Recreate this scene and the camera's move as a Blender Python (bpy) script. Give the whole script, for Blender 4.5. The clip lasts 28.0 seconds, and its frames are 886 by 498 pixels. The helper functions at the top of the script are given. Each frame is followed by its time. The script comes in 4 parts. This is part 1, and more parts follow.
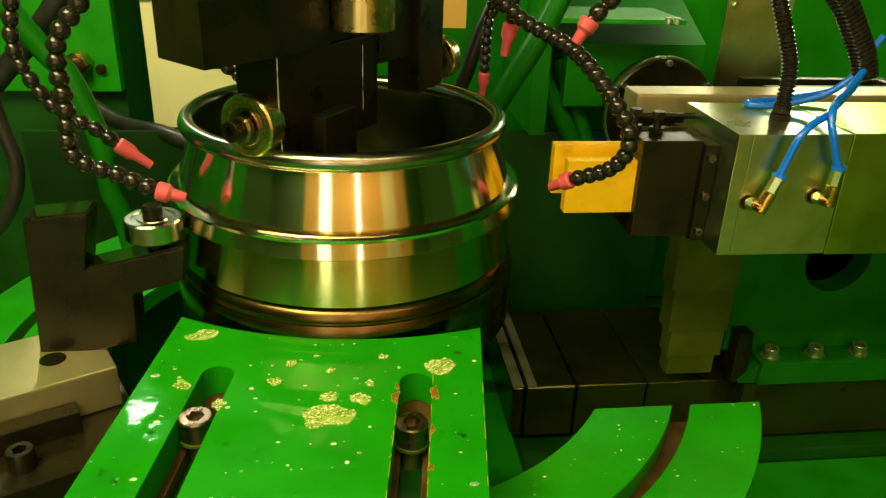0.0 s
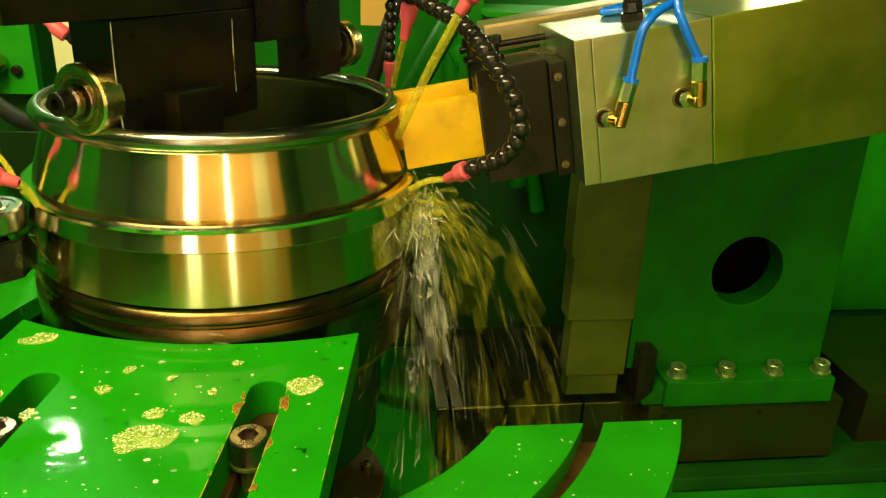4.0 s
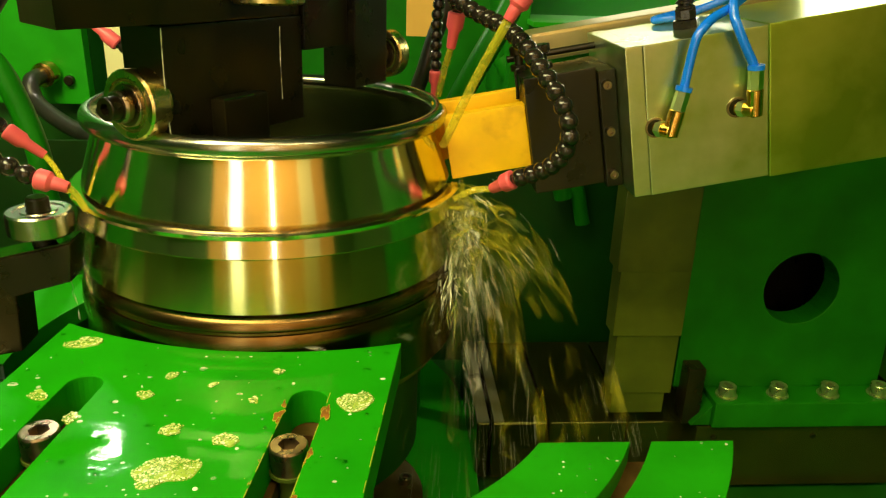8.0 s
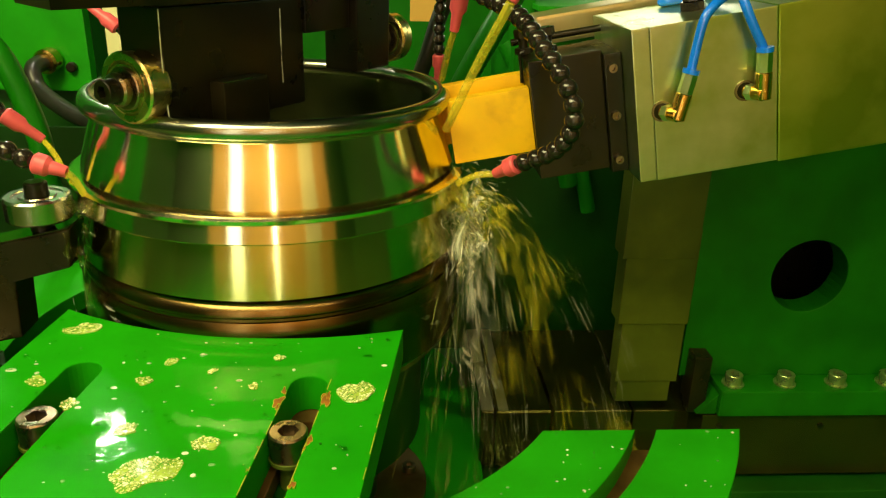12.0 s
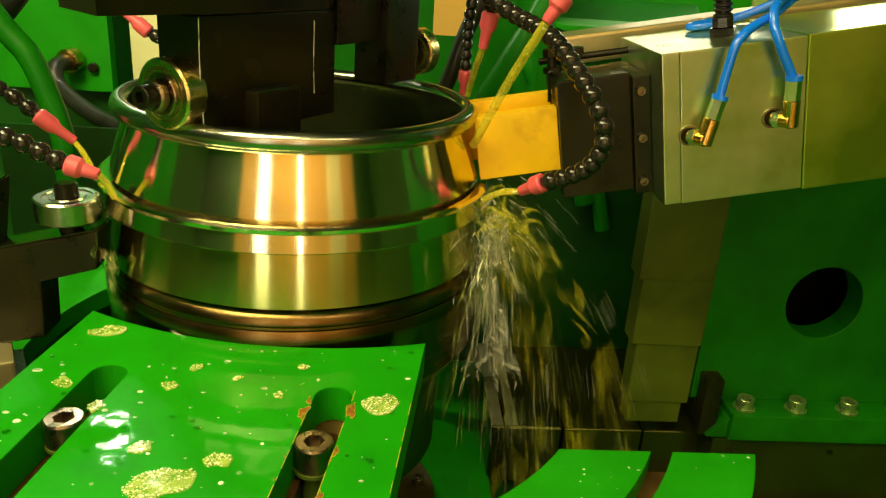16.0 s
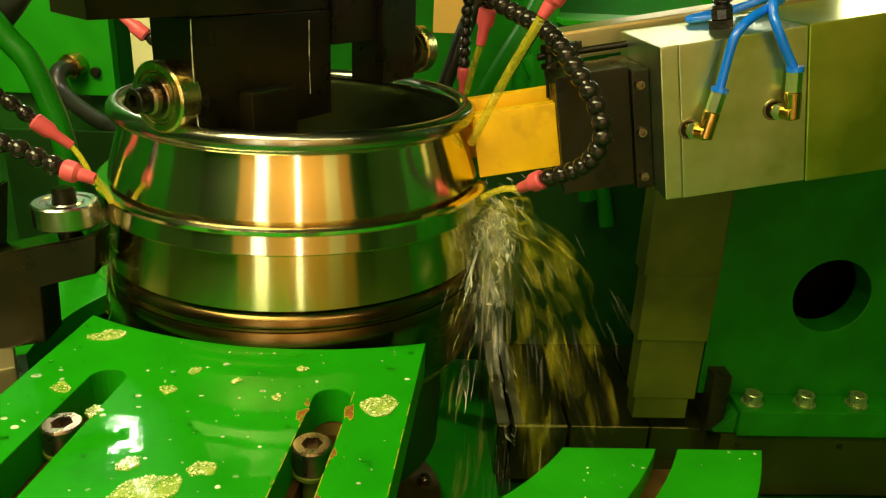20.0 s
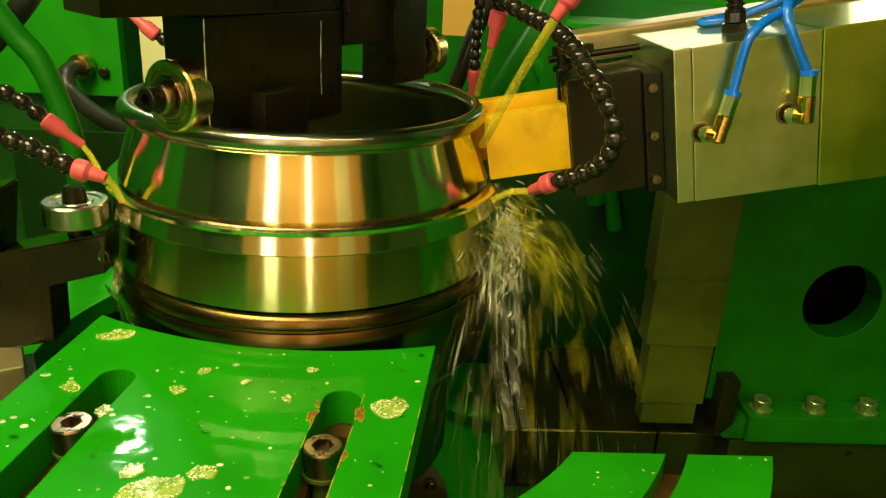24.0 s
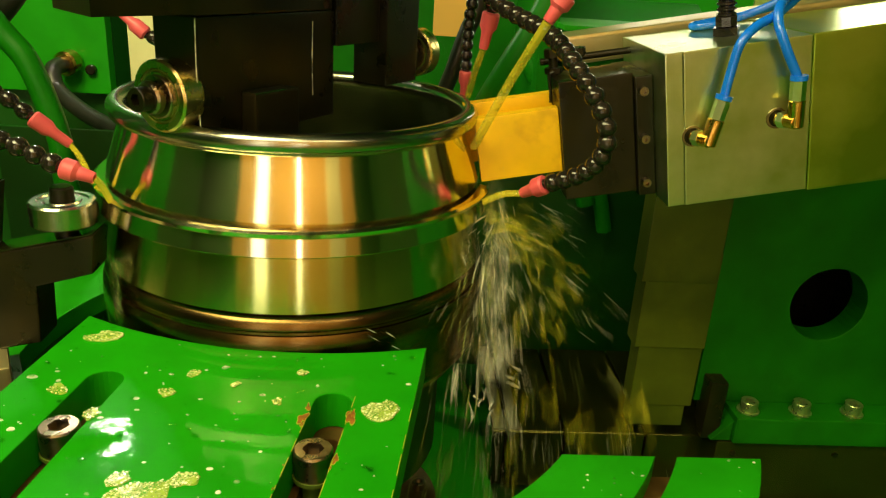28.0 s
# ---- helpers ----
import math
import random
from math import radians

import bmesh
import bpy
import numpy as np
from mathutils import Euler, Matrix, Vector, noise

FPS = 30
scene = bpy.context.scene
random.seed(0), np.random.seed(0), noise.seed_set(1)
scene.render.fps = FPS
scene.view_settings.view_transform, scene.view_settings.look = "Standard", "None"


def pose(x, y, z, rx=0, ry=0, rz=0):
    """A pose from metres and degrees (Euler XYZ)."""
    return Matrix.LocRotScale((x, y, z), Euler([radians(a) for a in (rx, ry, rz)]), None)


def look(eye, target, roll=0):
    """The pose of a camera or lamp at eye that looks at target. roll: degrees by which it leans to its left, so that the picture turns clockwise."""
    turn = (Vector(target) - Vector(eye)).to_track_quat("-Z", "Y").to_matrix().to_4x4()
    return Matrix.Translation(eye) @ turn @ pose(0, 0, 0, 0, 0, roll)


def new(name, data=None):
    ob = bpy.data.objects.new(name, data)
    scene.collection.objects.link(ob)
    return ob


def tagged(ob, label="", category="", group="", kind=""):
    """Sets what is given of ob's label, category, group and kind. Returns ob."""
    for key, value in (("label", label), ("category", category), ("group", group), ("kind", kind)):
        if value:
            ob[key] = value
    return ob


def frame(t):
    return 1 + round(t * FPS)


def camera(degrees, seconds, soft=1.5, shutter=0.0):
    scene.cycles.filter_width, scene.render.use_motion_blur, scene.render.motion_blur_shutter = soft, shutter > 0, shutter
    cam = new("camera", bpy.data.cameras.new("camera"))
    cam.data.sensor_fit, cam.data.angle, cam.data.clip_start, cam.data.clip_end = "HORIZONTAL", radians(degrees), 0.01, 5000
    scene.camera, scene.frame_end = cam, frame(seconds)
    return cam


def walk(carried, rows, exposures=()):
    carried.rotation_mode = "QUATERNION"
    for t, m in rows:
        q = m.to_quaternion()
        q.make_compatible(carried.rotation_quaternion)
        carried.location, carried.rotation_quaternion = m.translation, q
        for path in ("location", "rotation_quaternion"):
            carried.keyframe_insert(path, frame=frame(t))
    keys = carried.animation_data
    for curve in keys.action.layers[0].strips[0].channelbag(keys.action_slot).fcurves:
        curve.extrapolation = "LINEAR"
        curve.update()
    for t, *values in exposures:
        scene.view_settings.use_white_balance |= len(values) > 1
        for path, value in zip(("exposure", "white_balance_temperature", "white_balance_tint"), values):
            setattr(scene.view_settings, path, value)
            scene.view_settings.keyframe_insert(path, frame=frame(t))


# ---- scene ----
cam = camera(60.0, 28.0, soft=1.2, shutter=0.5)
PATH = [
    (0.0, pose(0.0048, -0.9578, 0.4470, 65.405, -1.840, -6.572)),
    (0.5, pose(0.0278, -0.9496, 0.4455, 65.234, -1.896, -6.749)),
    (1.0, pose(0.0580, -0.9449, 0.4317, 65.429, -1.650, -6.735)),
    (1.5, pose(0.1011, -0.9018, 0.4055, 65.570, -1.668, -6.551)),
    (1.7, pose(0.1037, -0.9049, 0.3975, 65.752, -1.943, -6.507)),
    (2.0, pose(0.1221, -0.8888, 0.3839, 65.827, -1.979, -6.488)),
    (2.2, pose(0.1323, -0.8878, 0.3807, 65.888, -2.216, -6.514)),
    (2.5, pose(0.1458, -0.8891, 0.3723, 66.312, -2.309, -6.748)),
    (2.7, pose(0.1467, -0.8904, 0.3746, 66.117, -2.270, -6.733)),
    (3.0, pose(0.1455, -0.8927, 0.3676, 66.868, -2.322, -6.827)),
    (3.5, pose(0.1367, -0.9051, 0.3801, 67.475, -2.265, -6.982)),
    (5.5, pose(0.1501, -0.8951, 0.3788, 68.654, -1.484, -5.164)),
    (6.0, pose(0.1278, -0.8994, 0.3798, 68.844, -1.321, -4.982)),
    (6.5, pose(0.1363, -0.8955, 0.3767, 68.795, -1.381, -4.500)),
    (7.0, pose(0.1344, -0.8938, 0.3732, 68.853, -1.610, -4.343)),
    (7.5, pose(0.1354, -0.8928, 0.3723, 68.862, -1.651, -4.012)),
    (8.0, pose(0.1347, -0.8915, 0.3697, 68.719, -1.865, -3.718)),
    (8.5, pose(0.1383, -0.8892, 0.3684, 68.638, -1.853, -3.462)),
    (9.0, pose(0.1398, -0.8893, 0.3680, 68.535, -1.742, -3.299)),
    (9.5, pose(0.1411, -0.8880, 0.3670, 68.375, -1.558, -3.105)),
    (10.0, pose(0.1407, -0.8883, 0.3667, 68.275, -1.482, -3.081)),
    (10.5, pose(0.1407, -0.8878, 0.3658, 68.218, -1.432, -3.122)),
    (11.0, pose(0.1379, -0.8869, 0.3654, 68.073, -1.499, -3.187)),
    (11.5, pose(0.1387, -0.8849, 0.3621, 68.049, -1.564, -3.235)),
    (12.0, pose(0.1392, -0.8838, 0.3619, 67.960, -1.713, -3.277)),
    (12.5, pose(0.1240, -0.8879, 0.3675, 67.918, -2.146, -3.357)),
    (14.5, pose(0.1184, -0.8894, 0.3698, 68.512, -3.523, -3.110)),
    (15.0, pose(0.1163, -0.8844, 0.3652, 68.616, -3.613, -2.968)),
    (15.5, pose(0.1181, -0.8847, 0.3655, 68.631, -3.621, -2.699)),
    (16.0, pose(0.1136, -0.8847, 0.3668, 68.681, -3.644, -2.494)),
    (16.5, pose(0.1201, -0.8847, 0.3661, 68.715, -3.699, -2.336)),
    (17.0, pose(0.1269, -0.8818, 0.3666, 68.703, -3.693, -2.300)),
    (17.5, pose(0.1221, -0.8822, 0.3667, 68.763, -3.570, -2.390)),
    (18.0, pose(0.1234, -0.8815, 0.3664, 68.740, -3.349, -2.339)),
    (18.5, pose(0.1235, -0.8820, 0.3651, 68.729, -3.061, -2.320)),
    (19.0, pose(0.1256, -0.8811, 0.3647, 68.691, -2.812, -2.250)),
    (19.5, pose(0.1247, -0.8803, 0.3646, 68.637, -2.638, -2.217)),
    (20.0, pose(0.1256, -0.8799, 0.3665, 68.501, -2.511, -2.102)),
    (20.5, pose(0.1274, -0.8802, 0.3649, 68.544, -2.303, -2.040)),
    (21.0, pose(0.1245, -0.8801, 0.3635, 68.636, -2.244, -1.966)),
    (21.5, pose(0.1237, -0.8806, 0.3641, 68.657, -2.255, -1.824)),
    (23.5, pose(0.1230, -0.8785, 0.3639, 68.813, -2.700, -1.616)),
    (24.0, pose(0.1181, -0.8772, 0.3628, 68.793, -2.820, -1.738)),
    (24.5, pose(0.1200, -0.8771, 0.3623, 68.745, -2.899, -1.821)),
    (25.0, pose(0.1163, -0.8758, 0.3617, 68.686, -3.062, -1.905)),
    (25.5, pose(0.1185, -0.8753, 0.3620, 68.705, -3.293, -1.962)),
    (26.0, pose(0.1203, -0.8754, 0.3630, 68.732, -3.438, -2.168)),
    (26.5, pose(0.1208, -0.8753, 0.3623, 68.864, -3.534, -2.371)),
    (27.0, pose(0.1243, -0.8755, 0.3635, 68.842, -3.460, -2.395)),
    (27.5, pose(0.1205, -0.8730, 0.3620, 68.859, -3.414, -2.525)),
    (28.0, pose(0.1140, -0.8742, 0.3651, 68.753, -3.457, -2.522)),
]
EXPOSURES = [(0, 0.04), (1.0, 0.08), (2.0, 0.37), (3.5, 0.38), (6, 0.36), (9, 0.32), (12, 0.28), (17, 0.20), (20, 0.14), (28, 0.13)]
walk(cam, PATH, EXPOSURES)

# ---------------- world, lights, exposure ----------------
world = bpy.data.worlds.new("workshop_air")
scene.world = world
world.use_nodes = True
world.node_tree.nodes["Background"].inputs[0].default_value = (1.0, 0.88, 0.42, 1)
world.node_tree.nodes["Background"].inputs[1].default_value = 0.05


def area_lamp(name, eye, target, sx, sy, watts, colour):
    data = bpy.data.lights.new(name, "AREA")
    data.shape, data.size, data.size_y = "RECTANGLE", sx, sy
    data.energy, data.color = watts, colour
    ob = new(name, data)
    ob.matrix_world = look(eye, target)
    return ob


# unseen lamp, added as the main light from the upper left
area_lamp("unseen_key_light", (-0.60, -0.60, 1.22), (0.0, -0.20, 0.0), 0.80, 0.50, 17, (0.95, 0.88, 0.40))
area_lamp("work_lamp_light", (-0.50, 0.61, 0.70), (-0.08, -0.25, 0.0), 0.06, 0.06, 3.0, (1.0, 0.93, 0.72))
# unseen lamp, added to brighten the wall that the rim mirrors
area_lamp("unseen_wall_fill", (0.3, -2.2, 2.5), (0.3, -3.4, 0.5), 3.2, 0.4, 80, (1.0, 0.76, 0.36))
area_lamp("enclosure_lamp_light", (1.0, 1.0, 0.56), (0.55, 0.1, 0.1), 0.80, 0.05, 5.0, (1.0, 0.92, 0.60))
# unseen fill lamp, added before and above the machine
area_lamp("unseen_front_fill", (-0.8, -1.6, 2.5), (-0.8, -1.5, 0.0), 1.6, 0.8, 42, (0.96, 0.88, 0.40))


# ---------------- materials ----------------
def material(name, base, rough=0.5, metal=0.0, vary=0.15, scale=25.0, bump=0.1, bump_scale=180.0, coat=0.0, second=None, second_at=(0.55, 0.7), second_scale=9.0, aniso=0.0, spread=0.12, spec=0.5, depth=0.0006):
    """A surface with colour varied at two scales, uneven gloss and fine relief; second: a colour of stains, wear or
    painted reflections in patches.
    """
    m = bpy.data.materials.new(name)
    m.use_nodes = True
    n, link = m.node_tree.nodes, m.node_tree.links.new
    b = n["Principled BSDF"]
    b.inputs["Metallic"].default_value = metal
    b.inputs["Coat Weight"].default_value = coat
    b.inputs["Coat Roughness"].default_value = 0.05
    b.inputs["Anisotropic"].default_value = aniso
    b.inputs["Specular IOR Level"].default_value = spec
    if aniso:
        turned = n.new("ShaderNodeTangent")
        turned.direction_type, turned.axis = "RADIAL", "Z"
        link(turned.outputs["Tangent"], b.inputs["Tangent"])
        b.inputs["Anisotropic Rotation"].default_value = 0.25
    geo = n.new("ShaderNodeTexCoord")
    big, fine = n.new("ShaderNodeTexNoise"), n.new("ShaderNodeTexNoise")
    big.inputs["Scale"].default_value, big.inputs["Detail"].default_value = scale, 4
    fine.inputs["Scale"].default_value, fine.inputs["Detail"].default_value = bump_scale, 3
    link(geo.outputs["Object"], big.inputs["Vector"]), link(geo.outputs["Object"], fine.inputs["Vector"])
    ramp = n.new("ShaderNodeValToRGB")
    lo, hi = [c * (1 - vary) for c in base], [min(1, c * (1 + vary)) for c in base]
    ramp.color_ramp.elements[0].color, ramp.color_ramp.elements[1].color = (*lo, 1), (*hi, 1)
    ramp.color_ramp.elements[0].position, ramp.color_ramp.elements[1].position = 0.3, 0.7
    link(big.outputs["Fac"], ramp.inputs["Fac"])
    colour = ramp.outputs["Color"]
    if second:
        spot, mask, mix = n.new("ShaderNodeTexNoise"), n.new("ShaderNodeMapRange"), n.new("ShaderNodeMix")
        spot.inputs["Scale"].default_value, spot.inputs["Detail"].default_value = second_scale, 8
        link(geo.outputs["Object"], spot.inputs["Vector"]), link(spot.outputs["Fac"], mask.inputs["Value"])
        mask.inputs["From Min"].default_value, mask.inputs["From Max"].default_value = second_at
        mix.data_type = "RGBA"
        mix.inputs["B"].default_value = (*second, 1)
        link(mask.outputs["Result"], mix.inputs["Factor"]), link(colour, mix.inputs["A"])
        colour = mix.outputs["Result"]
    link(colour, b.inputs["Base Color"])
    gloss = n.new("ShaderNodeMapRange")
    gloss.inputs["To Min"].default_value, gloss.inputs["To Max"].default_value = max(0.02, rough - spread), min(1, rough + spread)
    link(big.outputs["Fac"], gloss.inputs["Value"]), link(gloss.outputs["Result"], b.inputs["Roughness"])
    if bump:
        relief = n.new("ShaderNodeBump")
        relief.inputs["Strength"].default_value, relief.inputs["Distance"].default_value = bump, depth
        link(fine.outputs["Fac"], relief.inputs["Height"]), link(relief.outputs["Normal"], b.inputs["Normal"])
        link(relief.outputs["Normal"], b.inputs["Coat Normal"])
    return m


GREEN = material("green_machine_paint", (0.012, 0.290, 0.003), 0.40, 0, 0.14, 14, 0.12, 90, coat=0.15, spec=0.25)
WET_GREEN = material("wet_green_paint", (0.009, 0.265, 0.002), 0.50, 0, 0.12, 12, 0.55, 34, coat=0.14, second=(0.006, 0.22, 0.002), second_at=(0.56, 0.72), second_scale=14, spec=0.05)
DULL_GREEN = material("dull_green_paint", (0.006, 0.165, 0.002), 0.45, 0, 0.22, 10, 0.12, 70, spec=0.22)
# darkened copy of the machine green, with shade put into the colour
SHADED_GREEN = material("shaded_green_paint", (0.006, 0.148, 0.0015), 0.42, 0, 0.25, 9, 0.12, 70, spec=0.22, second=(0.005, 0.092, 0.001), second_at=(0.5, 0.75), second_scale=5)
# chamber green with deep shade put into the base colour
DEEP_SHADE_GREEN = material("deep_shade_green", (0.003, 0.034, 0.001), 0.35, 0, 0.3, 8, 0.15, 60)
COVER_STEEL = material("olive_way_cover_steel", (0.082, 0.112, 0.008), 0.36, 0.10, 0.3, 12, 0.12, 120, second=(0.060, 0.088, 0.006), second_at=(0.5, 0.75))
DARK_GREEN = material("dark_green_paint", (0.005, 0.070, 0.002), 0.42, 0, 0.3, 8, 0.15, 60)
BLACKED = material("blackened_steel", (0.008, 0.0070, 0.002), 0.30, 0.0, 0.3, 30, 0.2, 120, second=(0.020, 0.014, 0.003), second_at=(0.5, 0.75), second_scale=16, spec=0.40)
OIL_FILM = material("standing_oil", (0.010, 0.012, 0.003), 0.07, 0, 0.2, 30, 0.0, 200, spread=0.03, spec=0.9)
BRIGHT = material("turned_rim_steel", (0.82, 0.75, 0.50), 0.145, 1.0, 0.04, 40, 0.0, 300, spread=0.03, aniso=0.88)
WET_RIM = material("coolant_wet_rim_steel", (0.66, 0.62, 0.27), 0.17, 1.0, 0.12, 14, 0.0, 300, spread=0.05, aniso=0.85, second=(0.50, 0.46, 0.16), second_at=(0.45, 0.75), second_scale=6)
# darker, greener steel than the outer shell
INNER_STEEL = material("darker_inner_rim_steel", (0.36, 0.42, 0.18), 0.20, 1.0, 0.15, 20, 0.0, 300, spread=0.05, aniso=0.6)
# olive second colour: soft reflections painted on the ground steel in patches
SATIN = material("satin_ground_steel", (0.70, 0.79, 0.56), 0.30, 1.0, 0.12, 9, 0.9, 10, second=(0.38, 0.53, 0.14), second_at=(0.40, 0.62), second_scale=8, spread=0.08, depth=0.0012)
# steel with green reflections painted into base and patches
GREEN_SHEEN = material("green_sheen_steel", (0.50, 0.68, 0.12), 0.31, 1.0, 0.14, 8, 0.9, 9, second=(0.24, 0.40, 0.03), second_at=(0.40, 0.64), second_scale=8, spread=0.08, depth=0.0014)
FLANGE_BOLT = material("green_tinted_bolt_steel", (0.32, 0.44, 0.16), 0.30, 0.8, 0.3, 60, 0.2, 200)
BOLT_STEEL = material("oiled_bolt_steel", (0.30, 0.24, 0.16), 0.30, 1.0, 0.25, 60, 0.2, 200)
BROWN_STEEL = material("oil_stained_steel", (0.09, 0.145, 0.016), 0.32, 0.25, 0.3, 12, 0.12, 120, second=(0.07, 0.095, 0.014), second_at=(0.5, 0.75))
RAIL_STEEL = material("oil_browned_rail_steel", (0.074, 0.080, 0.013), 0.20, 0.80, 0.2, 12, 0.06, 90, second=(0.050, 0.052, 0.008), second_at=(0.45, 0.8), spread=0.08)
# pale grey that paints the lamp's reflection on the rail edges
RAIL_HIGHLIGHT = material("pale_rail_highlight", (0.23, 0.23, 0.13), 0.30, 0.4, 0.15, 12, 0.06, 90, spread=0.06)
FOOT_BROWN = material("oily_brown_flange_steel", (0.13, 0.085, 0.025), 0.22, 0.5, 0.3, 20, 0.2, 90, second=(0.24, 0.20, 0.10), second_at=(0.5, 0.7), second_scale=12)
BRASS = material("brass", (0.75, 0.45, 0.10), 0.22, 1.0, 0.1, 60, 0.05, 300)
BEARING = material("bearing_race_steel", (0.66, 0.54, 0.22), 0.27, 1.0, 0.1, 50, 0.03, 300)
YELLOW = material("yellow_polymer_pad", (0.93, 0.55, 0.003), 0.42, 0, 0.07, 30, 0.12, 160, second=(0.66, 0.34, 0.004), second_at=(0.56, 0.75), second_scale=26)
PINK = material("pink_plastic_nozzle", (0.72, 0.10, 0.13), 0.42, 0, 0.08, 60, 0.05, 200)
BLACK_PLASTIC = material("black_plastic", (0.016, 0.013, 0.010), 0.15, 0, 0.3, 60, 0.05, 200)
RUBBER = material("black_rubber", (0.018, 0.017, 0.014), 0.38, 0, 0.3, 40, 0.15, 140)
BLUE = material("blue_air_tube", (0.004, 0.17, 0.98), 0.25, 0, 0.06, 60, 0.02, 200, coat=0.4)
CREAM = material("cream_painted_panel", (0.80, 0.76, 0.44), 0.5, 0, 0.05, 10, 0.05, 90)
RUST = material("rusty_brown_slot", (0.10, 0.05, 0.014), 0.34, 0.2, 0.4, 40, 0.4, 120)
def froth(name, alpha_lo, alpha_hi):
    """Bubbly froth: every bubble has its own paleness, and the paint shows through between them."""
    m = bpy.data.materials.new(name)
    m.use_nodes = True
    n, link = m.node_tree.nodes, m.node_tree.links.new
    b = n["Principled BSDF"]
    b.inputs["Roughness"].default_value = 0.2
    isle, tone, clear = n.new("ShaderNodeNewGeometry"), n.new("ShaderNodeValToRGB"), n.new("ShaderNodeMapRange")
    tone.color_ramp.elements[0].color, tone.color_ramp.elements[1].color = (0.46, 0.66, 0.12, 1), (0.92, 0.95, 0.66, 1)
    tone.color_ramp.elements[0].position, tone.color_ramp.elements[1].position = 0.25, 0.90
    clear.inputs["To Min"].default_value, clear.inputs["To Max"].default_value = alpha_lo, alpha_hi
    link(isle.outputs["Random Per Island"], tone.inputs["Fac"]), link(isle.outputs["Random Per Island"], clear.inputs["Value"])
    link(tone.outputs["Color"], b.inputs["Base Color"]), link(clear.outputs["Result"], b.inputs["Alpha"])
    return m


CHIP = material("bare_rust", (0.25, 0.088, 0.007), 0.6, 0.1, 0.4, 90, 0.5, 260)
PRIMER = material("pale_broken_paint_edge", (0.33, 0.38, 0.025), 0.4, 0, 0.3, 90, 0.2, 200)
BUBBLE = froth("foam_bubbles", 0.18, 0.92)
WALL_BEIGE = material("beige_workshop_wall", (0.72, 0.42, 0.10), 0.8, 0, 0.08, 4, 0.1, 40)


def glass(name, tint, rough=0.03, ior=1.33):
    m = bpy.data.materials.new(name)
    m.use_nodes = True
    b = m.node_tree.nodes["Principled BSDF"]
    b.inputs["Base Color"].default_value = (*tint, 1)
    b.inputs["Roughness"].default_value, b.inputs["IOR"].default_value = rough, ior
    b.inputs["Transmission Weight"].default_value = 1.0
    return m


CLEAR = glass("clear_coolant", (0.94, 0.96, 0.72))


def veil(name, base, alpha, rough=0.25, streak=1.0, low=0.25, high=1.7):
    """Thin moving water: part of what is behind it shows through; streak: how far its ripples are drawn out along z."""
    m = bpy.data.materials.new(name)
    m.use_nodes = True
    n, link = m.node_tree.nodes, m.node_tree.links.new
    b = n["Principled BSDF"]
    b.inputs["Base Color"].default_value = (*base, 1)
    b.inputs["Roughness"].default_value = rough
    wave, span, size = n.new("ShaderNodeTexNoise"), n.new("ShaderNodeMapRange"), n.new("ShaderNodeMapping")
    wave.inputs["Scale"].default_value, wave.inputs["Detail"].default_value = 60, 3
    size.inputs["Scale"].default_value = (streak, streak, 1 / streak)
    span.inputs["From Min"].default_value, span.inputs["From Max"].default_value = 0.40, 0.66
    span.inputs["To Min"].default_value, span.inputs["To Max"].default_value = alpha * low, min(1.0, alpha * high)
    coord = n.new("ShaderNodeTexCoord")
    link(coord.outputs["Object"], size.inputs["Vector"]), link(size.outputs["Vector"], wave.inputs["Vector"])
    link(wave.outputs["Fac"], span.inputs["Value"]), link(span.outputs["Result"], b.inputs["Alpha"])
    relief = n.new("ShaderNodeBump")
    relief.inputs["Strength"].default_value, relief.inputs["Distance"].default_value = 0.6, 0.002
    link(wave.outputs["Fac"], relief.inputs["Height"]), link(relief.outputs["Normal"], b.inputs["Normal"])
    return m


STRAND = veil("olive_coolant_strand", (0.82, 0.76, 0.04), 0.22, 0.15, 2.2)
PALE = veil("pale_coolant_strand", (0.80, 0.90, 0.24), 0.15, 0.12, 2.2)
FROTH = veil("white_churned_coolant", (0.93, 0.96, 0.55), 0.14, 0.06, 1.6)
WHITE_WATER = veil("white_water_where_the_jets_strike", (0.97, 0.98, 0.86), 0.27, 0.05, 1.4)
# droplets so pale that their glints are in the colour
GLINT = veil("pale_coolant_glint", (0.94, 0.97, 0.80), 0.65, 0.12)


COOLANT = veil("yellowish_coolant", (0.80, 0.70, 0.05), 0.42, 0.08, 1.0, 0.8, 1.2)
FOAM = veil("thin_foam_film", (0.46, 0.64, 0.09), 0.48, 0.20, 1.0, 0.7, 1.3)


def glowing(name, colour, strength):
    m = bpy.data.materials.new(name)
    m.use_nodes = True
    b = m.node_tree.nodes["Principled BSDF"]
    b.inputs["Emission Color"].default_value, b.inputs["Emission Strength"].default_value = (*colour, 1), strength
    b.inputs["Base Color"].default_value = (0.8, 0.8, 0.75, 1)
    return m


LIP_STEEL = material("worn_lip_steel", (0.40, 0.40, 0.33), 0.22, 1.0, 0.06, 40, 0.03, 300, spread=0.05)
BLOCK_STEEL = material("ground_steel_block", (0.55, 0.47, 0.24), 0.34, 0.75, 0.12, 14, 0.1, 160, second=(0.42, 0.38, 0.18), second_at=(0.5, 0.75))
WET_BROWN = material("wet_brown_steel", (0.16, 0.100, 0.035), 0.24, 1.0, 0.15, 30, 0.1, 200)
TUBE_GLOW = glowing("fluorescent_tube_glow", (1.0, 0.93, 0.76), 8.0)
